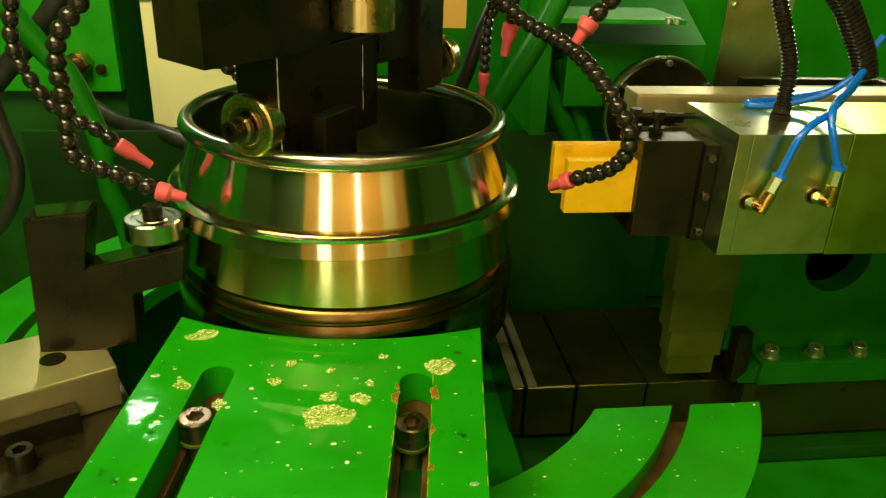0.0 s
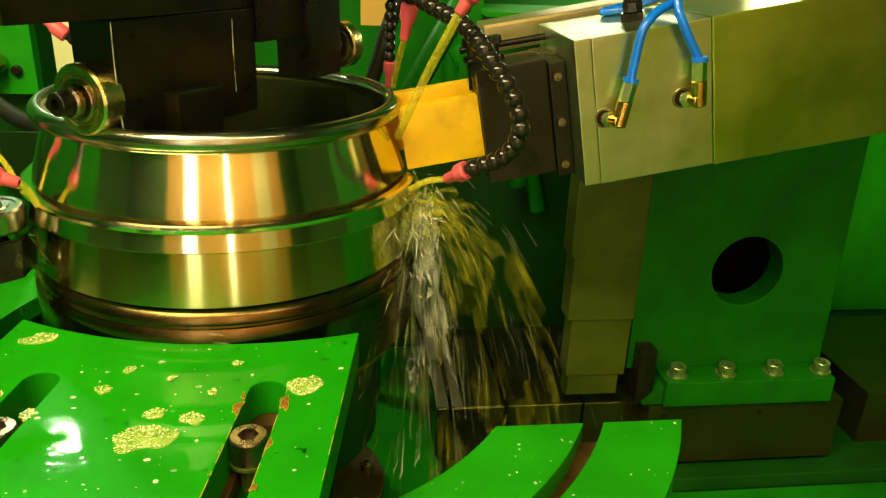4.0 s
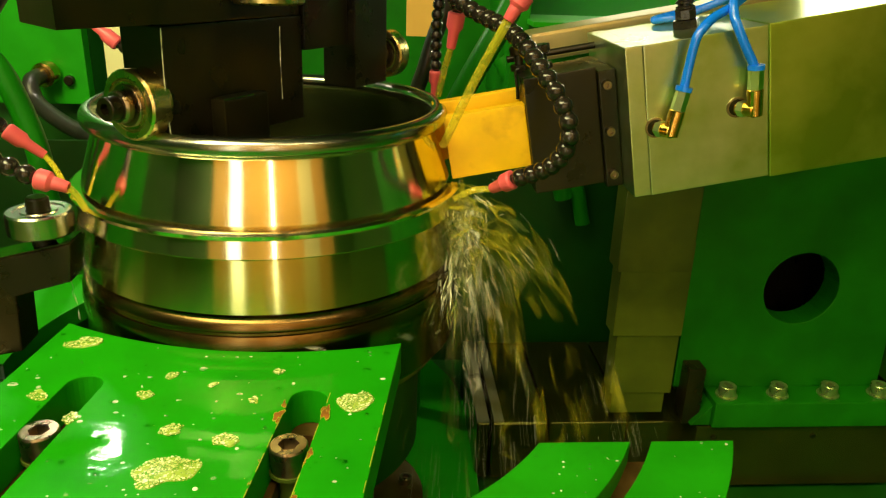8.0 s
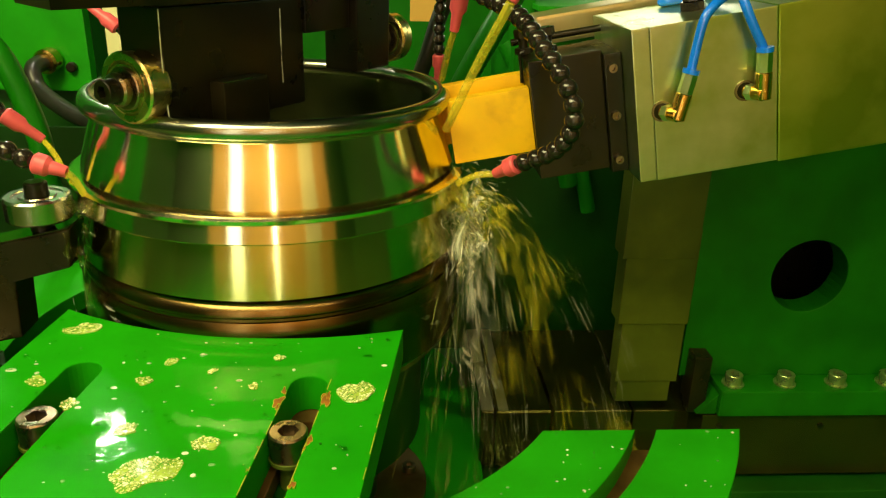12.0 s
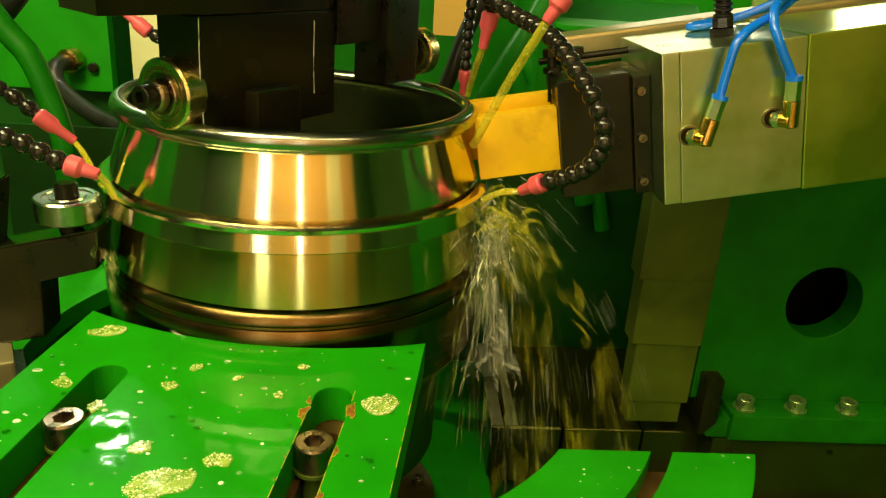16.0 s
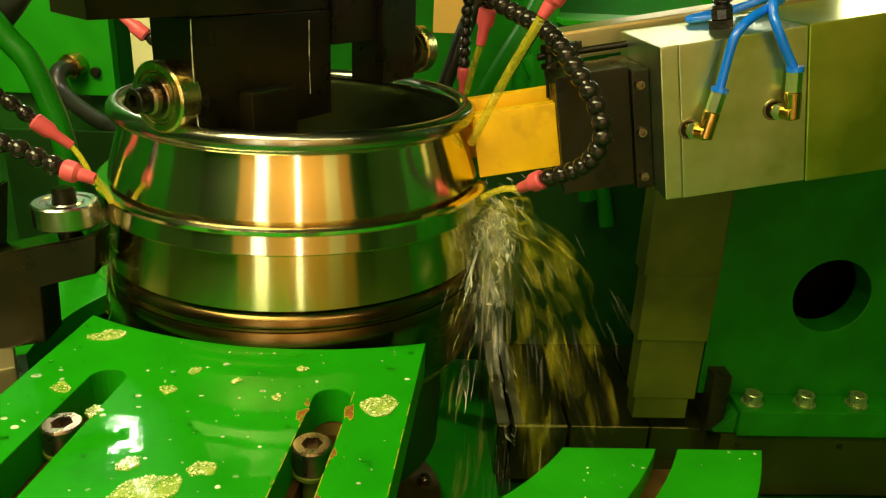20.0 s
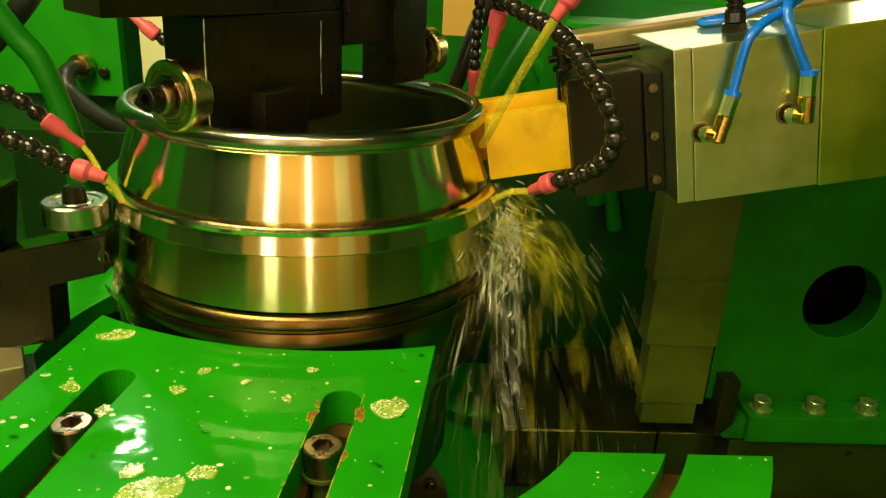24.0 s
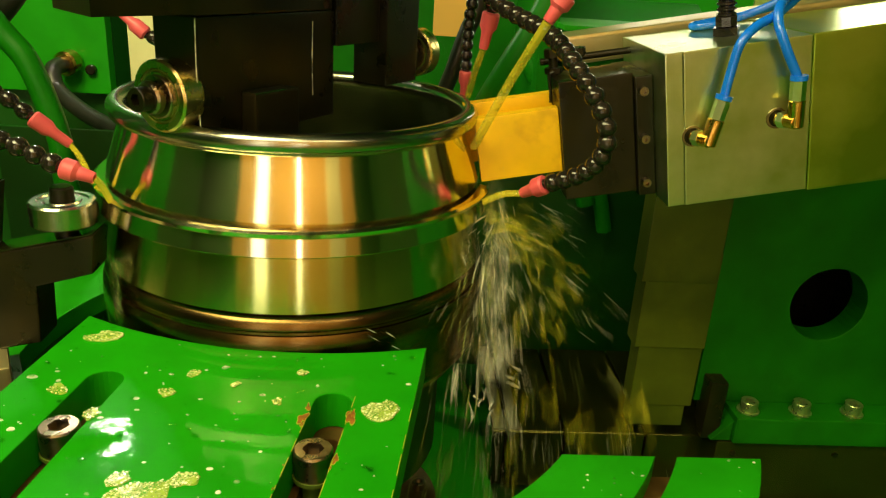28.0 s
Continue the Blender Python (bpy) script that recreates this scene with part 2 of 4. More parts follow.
WINDOW_GLOW = glowing("bright_window", (1.0, 0.88, 0.62), 2.6)
LENS_GLOW = glowing("work_lamp_lens", (1.0, 0.94, 0.75), 6.0)
OLIVE_WALL = material("olive_workshop_wall", (0.014, 0.105, 0.003), 0.7, 0, 0.2, 3, 0.1, 40)
CONCRETE = material("green_coated_concrete_floor", (0.09, 0.19, 0.025), 0.6, 0, 0.2, 3, 0.2, 60)


# ---------------- building helpers ----------------
def mesh_of(bm, mat, name, sharp=0.6):
    me = bpy.data.meshes.new(name)
    bm.normal_update()
    for e in bm.edges:
        if len(e.link_faces) == 2 and e.calc_face_angle(0.0) > sharp:
            e.smooth = False
    bm.to_mesh(me)
    bm.free()
    me.materials.append(mat)
    return me


def part(name, bm, mat, parent=None, label="", at=None, sharp=0.6):
    """One mesh object from a bmesh, under a thing or a part; at: its pose in the parent's space."""
    ob = new(name, mesh_of(bm, mat, name, sharp))
    ob.parent = parent
    if at is not None:
        ob.matrix_basis = at
    if label:
        ob["label"] = label
    return ob


def thing(name, label, category, at=None, group=""):
    ob = new(name)
    ob.empty_display_size = 0.02
    if at is not None:
        ob.matrix_basis = at
    return tagged(ob, label, category, group)


def box(x0, x1, y0, y1, z0, z1, bevel=0.0015, bm=None, m=None, seg=2):
    bm = bm or bmesh.new()
    vs = [bm.verts.new((x, y, z)) for z in (z0, z1) for x, y in ((x0, y0), (x1, y0), (x1, y1), (x0, y1))]
    fs = [bm.faces.new([vs[i] for i in q]) for q in ((3, 2, 1, 0), (4, 5, 6, 7), (0, 1, 5, 4), (1, 2, 6, 5), (2, 3, 7, 6), (3, 0, 4, 7))]
    if bevel:
        es = list({e for f in fs for e in f.edges})
        r = bmesh.ops.bevel(bm, geom=es, offset=bevel, segments=seg, affect="EDGES", profile=0.7)
        vs = list({v for f in r["faces"] for v in f.verts} | {v for v in vs if v.is_valid})
    if m is not None:
        bmesh.ops.transform(bm, matrix=m, verts=vs)
    return bm


def lathe(profile, seg=64, bm=None, m=None, closed=False):
    """Turns (radius, height) pairs about z; ends at radius 0 are closed by a fan."""
    bm = bm or bmesh.new()
    made, rings = [], []
    for r, z in profile:
        ring = [bm.verts.new((r * math.cos(2 * math.pi * k / seg), r * math.sin(2 * math.pi * k / seg), z)) for k in range(seg)] if r > 1e-6 else [bm.verts.new((0, 0, z))]
        rings.append(ring)
        made += ring
    pairs = list(zip(rings, rings[1:] + ([rings[0]] if closed else [])))
    for a, b in pairs[: len(rings) - (0 if closed else 1)]:
        for k in range(seg):
            l = (k + 1) % seg
            q = [a[k % len(a)], a[l % len(a)], b[l % len(b)], b[k % len(b)]]
            q = [v for i, v in enumerate(q) if v not in q[:i]]
            if len(q) > 2:
                bm.faces.new(q).smooth = True
    if m is not None:
        bmesh.ops.transform(bm, matrix=m, verts=made)
    return bm


def along(p0, p1):
    """The pose that takes z onto the way from p0 to p1, standing at p0."""
    p0, p1 = Vector(p0), Vector(p1)
    return Matrix.Translation(p0) @ (p1 - p0).to_track_quat("Z", "Y").to_matrix().to_4x4()


def rod(p0, p1, r, seg=16, bevel=0.0, bm=None, r1=None):
    length, r1 = (Vector(p1) - Vector(p0)).length, r if r1 is None else r1
    b = min(bevel, r * 0.4, length * 0.4)
    prof = [(0, 0), (r - b, 0), (r, b), (r1, length - b), (r1 - b, length), (0, length)] if b else [(0, 0), (r, 0), (r1, length), (0, length)]
    return lathe(prof, seg, bm, along(p0, p1))


def spline(points, n=12):
    """Points on a smooth curve through the given ones."""
    pts = [Vector(p) for p in points]
    pts = [2 * pts[0] - pts[1]] + pts + [2 * pts[-1] - pts[-2]]
    out = []
    for a, b, c, d in zip(pts, pts[1:], pts[2:], pts[3:]):
        for k in range(n):
            t = k / n
            out.append(0.5 * (2 * b + (c - a) * t + (2 * a - 5 * b + 4 * c - d) * t * t + (3 * b - a - 3 * c + d) * t**3))
    return out + [pts[-2]]


def pipe(points, r, seg=12, n=10, bm=None, ribs=0.0, pitch=0.0):
    """A tube along a smooth curve; ribs: how far the rings of a corrugated hose stand out, pitch apart."""
    bm = bm or bmesh.new()
    path = spline(points, n)
    if ribs:
        dense, left = [path[0]], 0.0
        total = sum((b - a).length for a, b in zip(path, path[1:]))
        count = int(total / pitch) * 4
        step, walked, i = total / count, 0.0, 0
        acc = [0.0]
        for a, b in zip(path, path[1:]):
            acc.append(acc[-1] + (b - a).length)
        dense = []
        for k in range(count + 1):
            s = k * step
            while i < len(acc) - 2 and acc[i + 1] < s:
                i += 1
            dense.append(path[i].lerp(path[i + 1], (s - acc[i]) / max(1e-9, acc[i + 1] - acc[i])))
        path = dense
    up, rings = Vector((0.31, 0.17, 0.93)), []
    for k, p in enumerate(path):
        way = (path[min(k + 1, len(path) - 1)] - path[max(k - 1, 0)]).normalized()
        side = way.cross(up).normalized()
        up = side.cross(way).normalized()
        rr = r + (ribs if ribs and k % 4 in (1, 2) else 0.0)
        rings.append([bm.verts.new(p + rr * (math.cos(2 * math.pi * j / seg) * side + math.sin(2 * math.pi * j / seg) * up)) for j in range(seg)])
    for a, b in zip(rings, rings[1:]):
        for j in range(seg):
            bm.faces.new((a[j], a[(j + 1) % seg], b[(j + 1) % seg], b[j])).smooth = True
    bm.faces.new(rings[0][::-1]), bm.faces.new(rings[-1])
    return bm


def prism(outline, z0, z1, bevel=0.0, holes=(), bm=None, m=None):
    """A plate from a plan outline, counter-clockwise, with holes going through it."""
    bm = bm or bmesh.new()
    loops = [list(outline)] + [list(h) for h in holes]
    low, made = [], []
    for loop in loops:
        vs = [bm.verts.new((x, y, z1)) for x, y in loop]
        es = [bm.edges.new((vs[i], vs[(i + 1) % len(vs)])) for i in range(len(vs))]
        low.append((vs, es))
        made += vs
    edges = [e for _, es in low for e in es]
    if len(loops) == 1:
        bm.faces.new(low[0][0])
        top = [low[0][0][0].link_faces[0]]
    else:
        top = [g for g in bmesh.ops.triangle_fill(bm, edges=edges, use_beauty=True, normal=(0, 0, 1))["geom"] if isinstance(g, bmesh.types.BMFace)]
    for f in top:
        if f.normal.z < 0 or (f.normal_update() or f.normal.z < 0):
            f.normal_flip()
    under = {v: bm.verts.new((v.co.x, v.co.y, z0)) for v in made}
    for f in list(top):
        bm.faces.new([under[v] for v in reversed(f.verts)])
    for vs, _ in low:
        for i in range(len(vs)):
            a, b = vs[i], vs[(i + 1) % len(vs)]
            bm.faces.new((a, under[a], under[b], b))
    made += list(under.values())
    bmesh.ops.recalc_face_normals(bm, faces=bm.faces)
    if bevel:
        rim = [e for vs, es in low for e in es if e.is_valid]
        r = bmesh.ops.bevel(bm, geom=rim, offset=bevel, segments=2, affect="EDGES", profile=0.6)
        made = [v for v in made if v.is_valid] + list({v for f in r["faces"] for v in f.verts})
    if m is not None:
        bmesh.ops.transform(bm, matrix=m, verts=list(set(made)))
    return bm


def circle(cx, cy, r, n=32, a0=0.0, a1=2 * math.pi, closed=True):
    k = n if closed else n - 1
    return [(cx + r * math.cos(a0 + (a1 - a0) * i / k), cy + r * math.sin(a0 + (a1 - a0) * i / k)) for i in range(n)]


def cap_mesh(head_r, head_h):
    """The head of a socket screw, underside at z = 0."""
    s = head_r * 0.56
    bm = bmesh.new()
    hexa = [(s * math.cos(a), s * math.sin(a)) for a in (math.pi / 3 * k for k in range(6))]
    seg = 30
    outer, top_in = [], []
    prof = [(head_r, 0), (head_r, head_h * 0.93), (head_r * 0.93, head_h)]
    rings = [[bm.verts.new((r * math.cos(2 * math.pi * k / seg), r * math.sin(2 * math.pi * k / seg), z)) for k in range(seg)] for r, z in prof]
    for a, b in zip(rings, rings[1:]):
        for k in range(seg):
            bm.faces.new((a[k], a[(k + 1) % seg], b[(k + 1) % seg], b[k])).smooth = True
    h1 = [bm.verts.new((x, y, head_h)) for x, y in hexa]
    h0 = [bm.verts.new((x, y, head_h * 0.45)) for x, y in hexa]
    for k in range(6):
        bm.faces.new((h1[k], h0[k], h0[(k + 1) % 6], h1[(k + 1) % 6]))
        lo, hi = k * seg // 6, (k + 1) * seg // 6
        arc = [rings[-1][j % seg] for j in range(lo, hi + 1)]
        bm.faces.new(arc + [h1[(k + 1) % 6], h1[k]])
    bm.faces.new(h0), bm.faces.new(rings[0][::-1])
    bmesh.ops.recalc_face_normals(bm, faces=bm.faces)
    return bm


def cap_screw(head_r, head_h, at, parent=None, group="", label="oily socket head cap screw", name="cap_screw", mat=None):
    """A socket head screw whose head's underside is at the pose; thing of its own without a parent, else a part."""
    bm = cap_mesh(head_r, head_h)
    if parent is not None:
        return part(name, bm, mat or BOLT_STEEL, parent, at=at)
    top = thing(name, label, "screw", at, group)
    part("head", bm, BOLT_STEEL, top)
    part("washer", lathe([(head_r * 0.5, -0.003), (head_r * 1.08, -0.003), (head_r * 1.08, 0), (head_r * 0.5, 0)], 24), BROWN_STEEL, top)
    part("shank", rod((0, 0, -0.03), (0, 0, -0.003), head_r * 0.55), BROWN_STEEL, top)
    return top


# ---------------- the setting: walls, floor, bed ----------------
def structure(name, bm, mat, label, category):
    return tagged(part(name, bm, mat), label, category, kind="structure")


structure("floor", box(-4, 4, -3.5, 3.0, -0.70, -0.60, 0), CONCRETE, "worn green coated concrete floor around the machine", "floor")
structure("wall_back", box(-1.36, 1.66, 1.10, 1.16, -0.6, 1.9, 0), DULL_GREEN, "green painted sheet metal back wall of the machine enclosure", "wall")
structure("wall_enclosure_west", box(-1.36, -1.30, -0.55, 1.10, -0.6, 1.9, 0), DULL_GREEN, "green sheet metal side wall of the enclosure", "wall")
structure("wall_enclosure_east", box(1.60, 1.66, -0.55, 1.10, -0.6, 1.9, 0), DULL_GREEN, "green sheet metal side wall of the enclosure", "wall")
structure("wall_workshop", box(-1.75, 2.7, -3.5, -3.4, -0.6, 2.6, 0), WALL_BEIGE, "beige workshop wall facing the machine", "wall")
structure("wall_workshop_dark_west", box(-4, -1.752, -3.5, -3.35, -0.6, 2.6, 0), OLIVE_WALL, "olive green painted workshop wall", "wall")
structure("wall_workshop_dark_east", box(2.702, 4, -3.5, -3.35, -0.6, 2.6, 0), OLIVE_WALL, "olive green painted workshop wall", "wall")
structure("wall_workshop_west", box(-4.1, -4, -3.5, 3, -0.6, 2.6, 0), OLIVE_WALL, "dark workshop side wall", "wall")
structure("wall_workshop_east", box(4, 4.1, -3.5, 3, -0.6, 2.6, 0), OLIVE_WALL, "dark workshop side wall", "wall")
structure("wall_workshop_far", box(-4.1, 4.1, 3, 3.1, -0.6, 2.6, 0), DARK_GREEN, "dark far workshop wall", "wall")
structure("ceiling", box(-4.1, 4.1, -3.5, 3.1, 2.6, 2.7, 0), DARK_GREEN, "dark workshop ceiling", "ceiling")


def tall_window(x0, x1):
    t = tagged(thing("window_1", "tall bright window in the beige workshop wall", "window"), kind="structure")
    part("pane", box(x0, x1, -3.398, -3.39, -0.5, 2.3, 0), WINDOW_GLOW, t, "bright frosted pane")
    for a, b in ((x0 - 0.04, x0), (x1, x1 + 0.04)):
        part("window_frame", box(a, b, -3.399, -3.36, -0.55, 2.35, 0.002), BROWN_STEEL, t)


tall_window(-1.06, -0.62)


def wall_board():
    t = thing("notice_board", "pale blank board on the beige workshop wall", "board")
    part("panel", box(1.41, 2.02, -3.398, -3.37, -0.3, 2.2, 0.004), CREAM, t)


wall_board()


def wall_tube(x):
    t = thing("wall_lamp", "upright bare fluorescent lamp on the workshop wall", "lamp")
    part("housing", box(x - 0.06, x + 0.06, -3.399, -3.35, -0.45, 2.3, 0.003), CREAM, t)
    part("tube", rod((x, -3.325, -0.4), (x, -3.325, 2.25), 0.03), TUBE_GLOW, t, "glowing tube")


wall_tube(0.40)


def enclosure_lamp():
    t = thing("enclosure_lamp", "fluorescent lamp on the back wall of the enclosure", "lamp")
    part("housing", box(0.55, 1.45, 1.06, 1.099, 0.50, 0.62, 0.004), CREAM, t)
    part("tube", rod((0.58, 1.04, 0.56), (1.42, 1.04, 0.56), 0.022), TUBE_GLOW, t, "glowing tube")


enclosure_lamp()

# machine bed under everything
structure("machine_bed", box(-1.30, 1.60, -0.75, 1.10, -0.60, -0.445, 0.004), DARK_GREEN, "dark green painted machine bed with coolant tray", "machine bed")


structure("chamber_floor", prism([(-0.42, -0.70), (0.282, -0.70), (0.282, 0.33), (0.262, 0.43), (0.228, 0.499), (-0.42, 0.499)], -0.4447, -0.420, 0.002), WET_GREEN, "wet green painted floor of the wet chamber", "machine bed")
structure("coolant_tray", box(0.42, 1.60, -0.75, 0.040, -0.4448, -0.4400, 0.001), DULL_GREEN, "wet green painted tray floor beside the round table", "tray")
structure("bed_rib", box(0.62, 1.60, 0.046, 0.40, -0.4445, -0.4180, 0.003), DARK_GREEN, "dark green rib of the machine bed under the slide", "machine bed")


def work_lamp():
    at = look((-0.50, 0.61, 0.70), (-0.08, -0.25, 0.0))
    t = thing("work_lamp", "small machine work lamp on a bent arm", "lamp", at)
    part("hood", lathe([(0.055, -0.004), (0.065, 0.0), (0.065, 0.03), (0.03, 0.075), (0.0, 0.075), (0.0, 0.07), (0.028, 0.07), (0.06, 0.03), (0.06, 0.003), (0.055, 0.003)], 32), BLACKED, t)
    part("reflector", lathe([(0, 0.012), (0.038, 0.012), (0.038, 0.010), (0, 0.010)], 32), LENS_GLOW, t, "glowing lens")
    inv = at.inverted()
    part("arm", pipe([(0, 0, 0.07), inv @ Vector((-0.60, 0.85, 0.95)), inv @ Vector((-0.62, 1.10, 0.95))], 0.010), BLACKED, t)


work_lamp()


# ---------------- the rim on its pedestal ----------------
def pedestal():
    """The spindle housing under the rim, on a slim column bolted to the floor of the wet chamber."""
    t = thing("spindle_pedestal", "dark green spindle housing on a column with bolted foot", "pedestal")
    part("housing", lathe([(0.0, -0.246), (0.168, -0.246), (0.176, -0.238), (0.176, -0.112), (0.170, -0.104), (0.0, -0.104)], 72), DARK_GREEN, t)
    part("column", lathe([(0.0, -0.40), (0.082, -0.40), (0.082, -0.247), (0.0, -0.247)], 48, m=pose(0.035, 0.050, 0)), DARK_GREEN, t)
    foot = part("foot_flange", lathe([(0.0, -0.4198), (0.140, -0.4198), (0.142, -0.416), (0.142, -0.403), (0.138, -0.4005), (0.0, -0.4005)], 64, m=pose(0.049, 0.066, 0)), FOOT_BROWN, t, "oily brown foot flange")
    for k in range(8):
        a = math.radians(-80 + 45 * k)
        cap_screw(0.010, 0.011, pose(0.049 + 0.118 * math.cos(a), 0.066 + 0.118 * math.sin(a), -0.4005), foot)
    return t


pedestal()


def slotted_table():
    """The round green table with a curved slot, cut off straight before the carriage."""
    t = thing("slotted_table", "round green painted table with a curved bolt slot", "table")
    cut = -0.203
    z0, z1 = -0.150, -0.123

    def band(r0, r1, a0, a1):
        lim = [a for a in (a0, a1)]
        outer = circle(0, 0, r1, 40, lim[0], lim[1], False)
        inner = circle(0, 0, r0, 40, lim[0], lim[1], False)
        return outer + inner[::-1]

    def right(r0, r1):
        e0, e1 = math.asin(cut / r0), math.asin(cut / r1)
        outer = circle(0, 0, r1, 40, -math.pi / 2 - 0.3, e1, False)
        inner = circle(0, 0, r0, 40, -math.pi / 2 - 0.3, e0, False)
        return outer + inner[::-1]

    part("inner_band", prism(right(0.362, 0.449), z0, z1, 0.0015), GREEN, t)
    part("outer_band", prism(right(0.470, 0.555), z0, z1, 0.0015), GREEN, t)
    part("slot_floor", prism(right(0.440, 0.480), z0 - 0.02, z0, 0), RUST, t, "rusty slot floor")
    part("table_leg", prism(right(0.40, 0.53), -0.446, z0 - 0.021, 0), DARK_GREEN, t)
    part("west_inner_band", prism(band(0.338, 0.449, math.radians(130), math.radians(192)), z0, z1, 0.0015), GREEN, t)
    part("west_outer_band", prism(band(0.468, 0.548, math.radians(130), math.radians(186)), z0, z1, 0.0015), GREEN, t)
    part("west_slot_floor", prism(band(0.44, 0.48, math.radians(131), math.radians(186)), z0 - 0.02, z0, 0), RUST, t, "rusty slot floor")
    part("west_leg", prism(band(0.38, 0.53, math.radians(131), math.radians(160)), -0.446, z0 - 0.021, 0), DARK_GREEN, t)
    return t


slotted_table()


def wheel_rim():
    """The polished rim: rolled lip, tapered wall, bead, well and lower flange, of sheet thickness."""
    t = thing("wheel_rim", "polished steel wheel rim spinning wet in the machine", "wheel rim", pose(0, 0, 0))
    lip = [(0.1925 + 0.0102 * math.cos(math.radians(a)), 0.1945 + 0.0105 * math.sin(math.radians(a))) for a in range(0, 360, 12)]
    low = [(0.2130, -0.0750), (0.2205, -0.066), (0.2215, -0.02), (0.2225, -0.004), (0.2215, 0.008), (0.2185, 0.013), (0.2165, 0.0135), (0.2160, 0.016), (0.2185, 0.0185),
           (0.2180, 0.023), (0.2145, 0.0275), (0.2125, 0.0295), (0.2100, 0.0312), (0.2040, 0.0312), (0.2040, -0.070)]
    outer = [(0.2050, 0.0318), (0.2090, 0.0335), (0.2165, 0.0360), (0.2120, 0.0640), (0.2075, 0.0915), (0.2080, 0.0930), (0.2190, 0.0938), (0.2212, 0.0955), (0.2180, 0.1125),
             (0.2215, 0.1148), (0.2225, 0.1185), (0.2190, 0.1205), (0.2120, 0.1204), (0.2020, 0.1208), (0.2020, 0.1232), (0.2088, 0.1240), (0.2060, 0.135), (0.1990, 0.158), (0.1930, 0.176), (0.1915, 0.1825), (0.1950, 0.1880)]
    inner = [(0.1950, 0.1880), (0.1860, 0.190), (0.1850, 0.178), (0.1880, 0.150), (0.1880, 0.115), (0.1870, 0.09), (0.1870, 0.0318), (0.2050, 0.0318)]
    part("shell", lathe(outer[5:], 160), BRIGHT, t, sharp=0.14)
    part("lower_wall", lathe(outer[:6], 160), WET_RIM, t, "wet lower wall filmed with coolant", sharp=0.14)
    part("inner_wall", lathe(inner, 160), INNER_STEEL, t, "darker inner wall")
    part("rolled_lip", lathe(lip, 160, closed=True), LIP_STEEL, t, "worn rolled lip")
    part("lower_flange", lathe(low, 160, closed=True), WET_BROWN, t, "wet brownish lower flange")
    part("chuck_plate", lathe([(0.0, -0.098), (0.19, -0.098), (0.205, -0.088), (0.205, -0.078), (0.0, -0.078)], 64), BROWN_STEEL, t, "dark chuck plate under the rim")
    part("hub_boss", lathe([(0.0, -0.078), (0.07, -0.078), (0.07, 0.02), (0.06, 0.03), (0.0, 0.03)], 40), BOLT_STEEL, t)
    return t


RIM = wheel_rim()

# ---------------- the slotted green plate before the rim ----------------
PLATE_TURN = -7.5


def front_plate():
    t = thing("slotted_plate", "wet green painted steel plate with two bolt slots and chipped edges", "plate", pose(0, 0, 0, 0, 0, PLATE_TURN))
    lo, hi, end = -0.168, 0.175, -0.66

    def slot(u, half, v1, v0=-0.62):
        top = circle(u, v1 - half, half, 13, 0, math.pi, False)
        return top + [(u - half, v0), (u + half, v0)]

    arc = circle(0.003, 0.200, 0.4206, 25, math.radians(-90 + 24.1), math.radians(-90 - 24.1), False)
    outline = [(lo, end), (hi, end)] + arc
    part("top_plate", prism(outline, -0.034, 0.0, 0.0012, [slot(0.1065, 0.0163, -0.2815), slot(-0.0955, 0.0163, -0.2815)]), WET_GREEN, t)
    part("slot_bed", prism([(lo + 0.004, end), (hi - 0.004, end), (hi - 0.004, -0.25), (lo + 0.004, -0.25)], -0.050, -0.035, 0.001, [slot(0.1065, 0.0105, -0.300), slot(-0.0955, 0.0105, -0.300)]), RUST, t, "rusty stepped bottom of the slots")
    # worn arrises with their wet highlight painted in, in broken lengths
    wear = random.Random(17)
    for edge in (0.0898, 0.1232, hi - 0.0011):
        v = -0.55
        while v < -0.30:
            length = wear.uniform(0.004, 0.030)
            part("edge_wear_glint", box(edge - 0.00035, edge + 0.00035, v, v + length, -0.0006, 0.0002, 0), PRIMER, t, "thin worn line with painted highlight along the edge")
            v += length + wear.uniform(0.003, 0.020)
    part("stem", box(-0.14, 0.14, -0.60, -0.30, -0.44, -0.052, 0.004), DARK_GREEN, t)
    return t


front_plate()
TURN = pose(0, 0, 0, 0, 0, PLATE_TURN)
for u, v in ((0.1055, -0.3622), (-0.0970, -0.3660)):
    cap_screw(0.0155, 0.0225, TURN @ pose(u, v, -0.0225, 0, 0, 12), group="clamping screws of the plate")


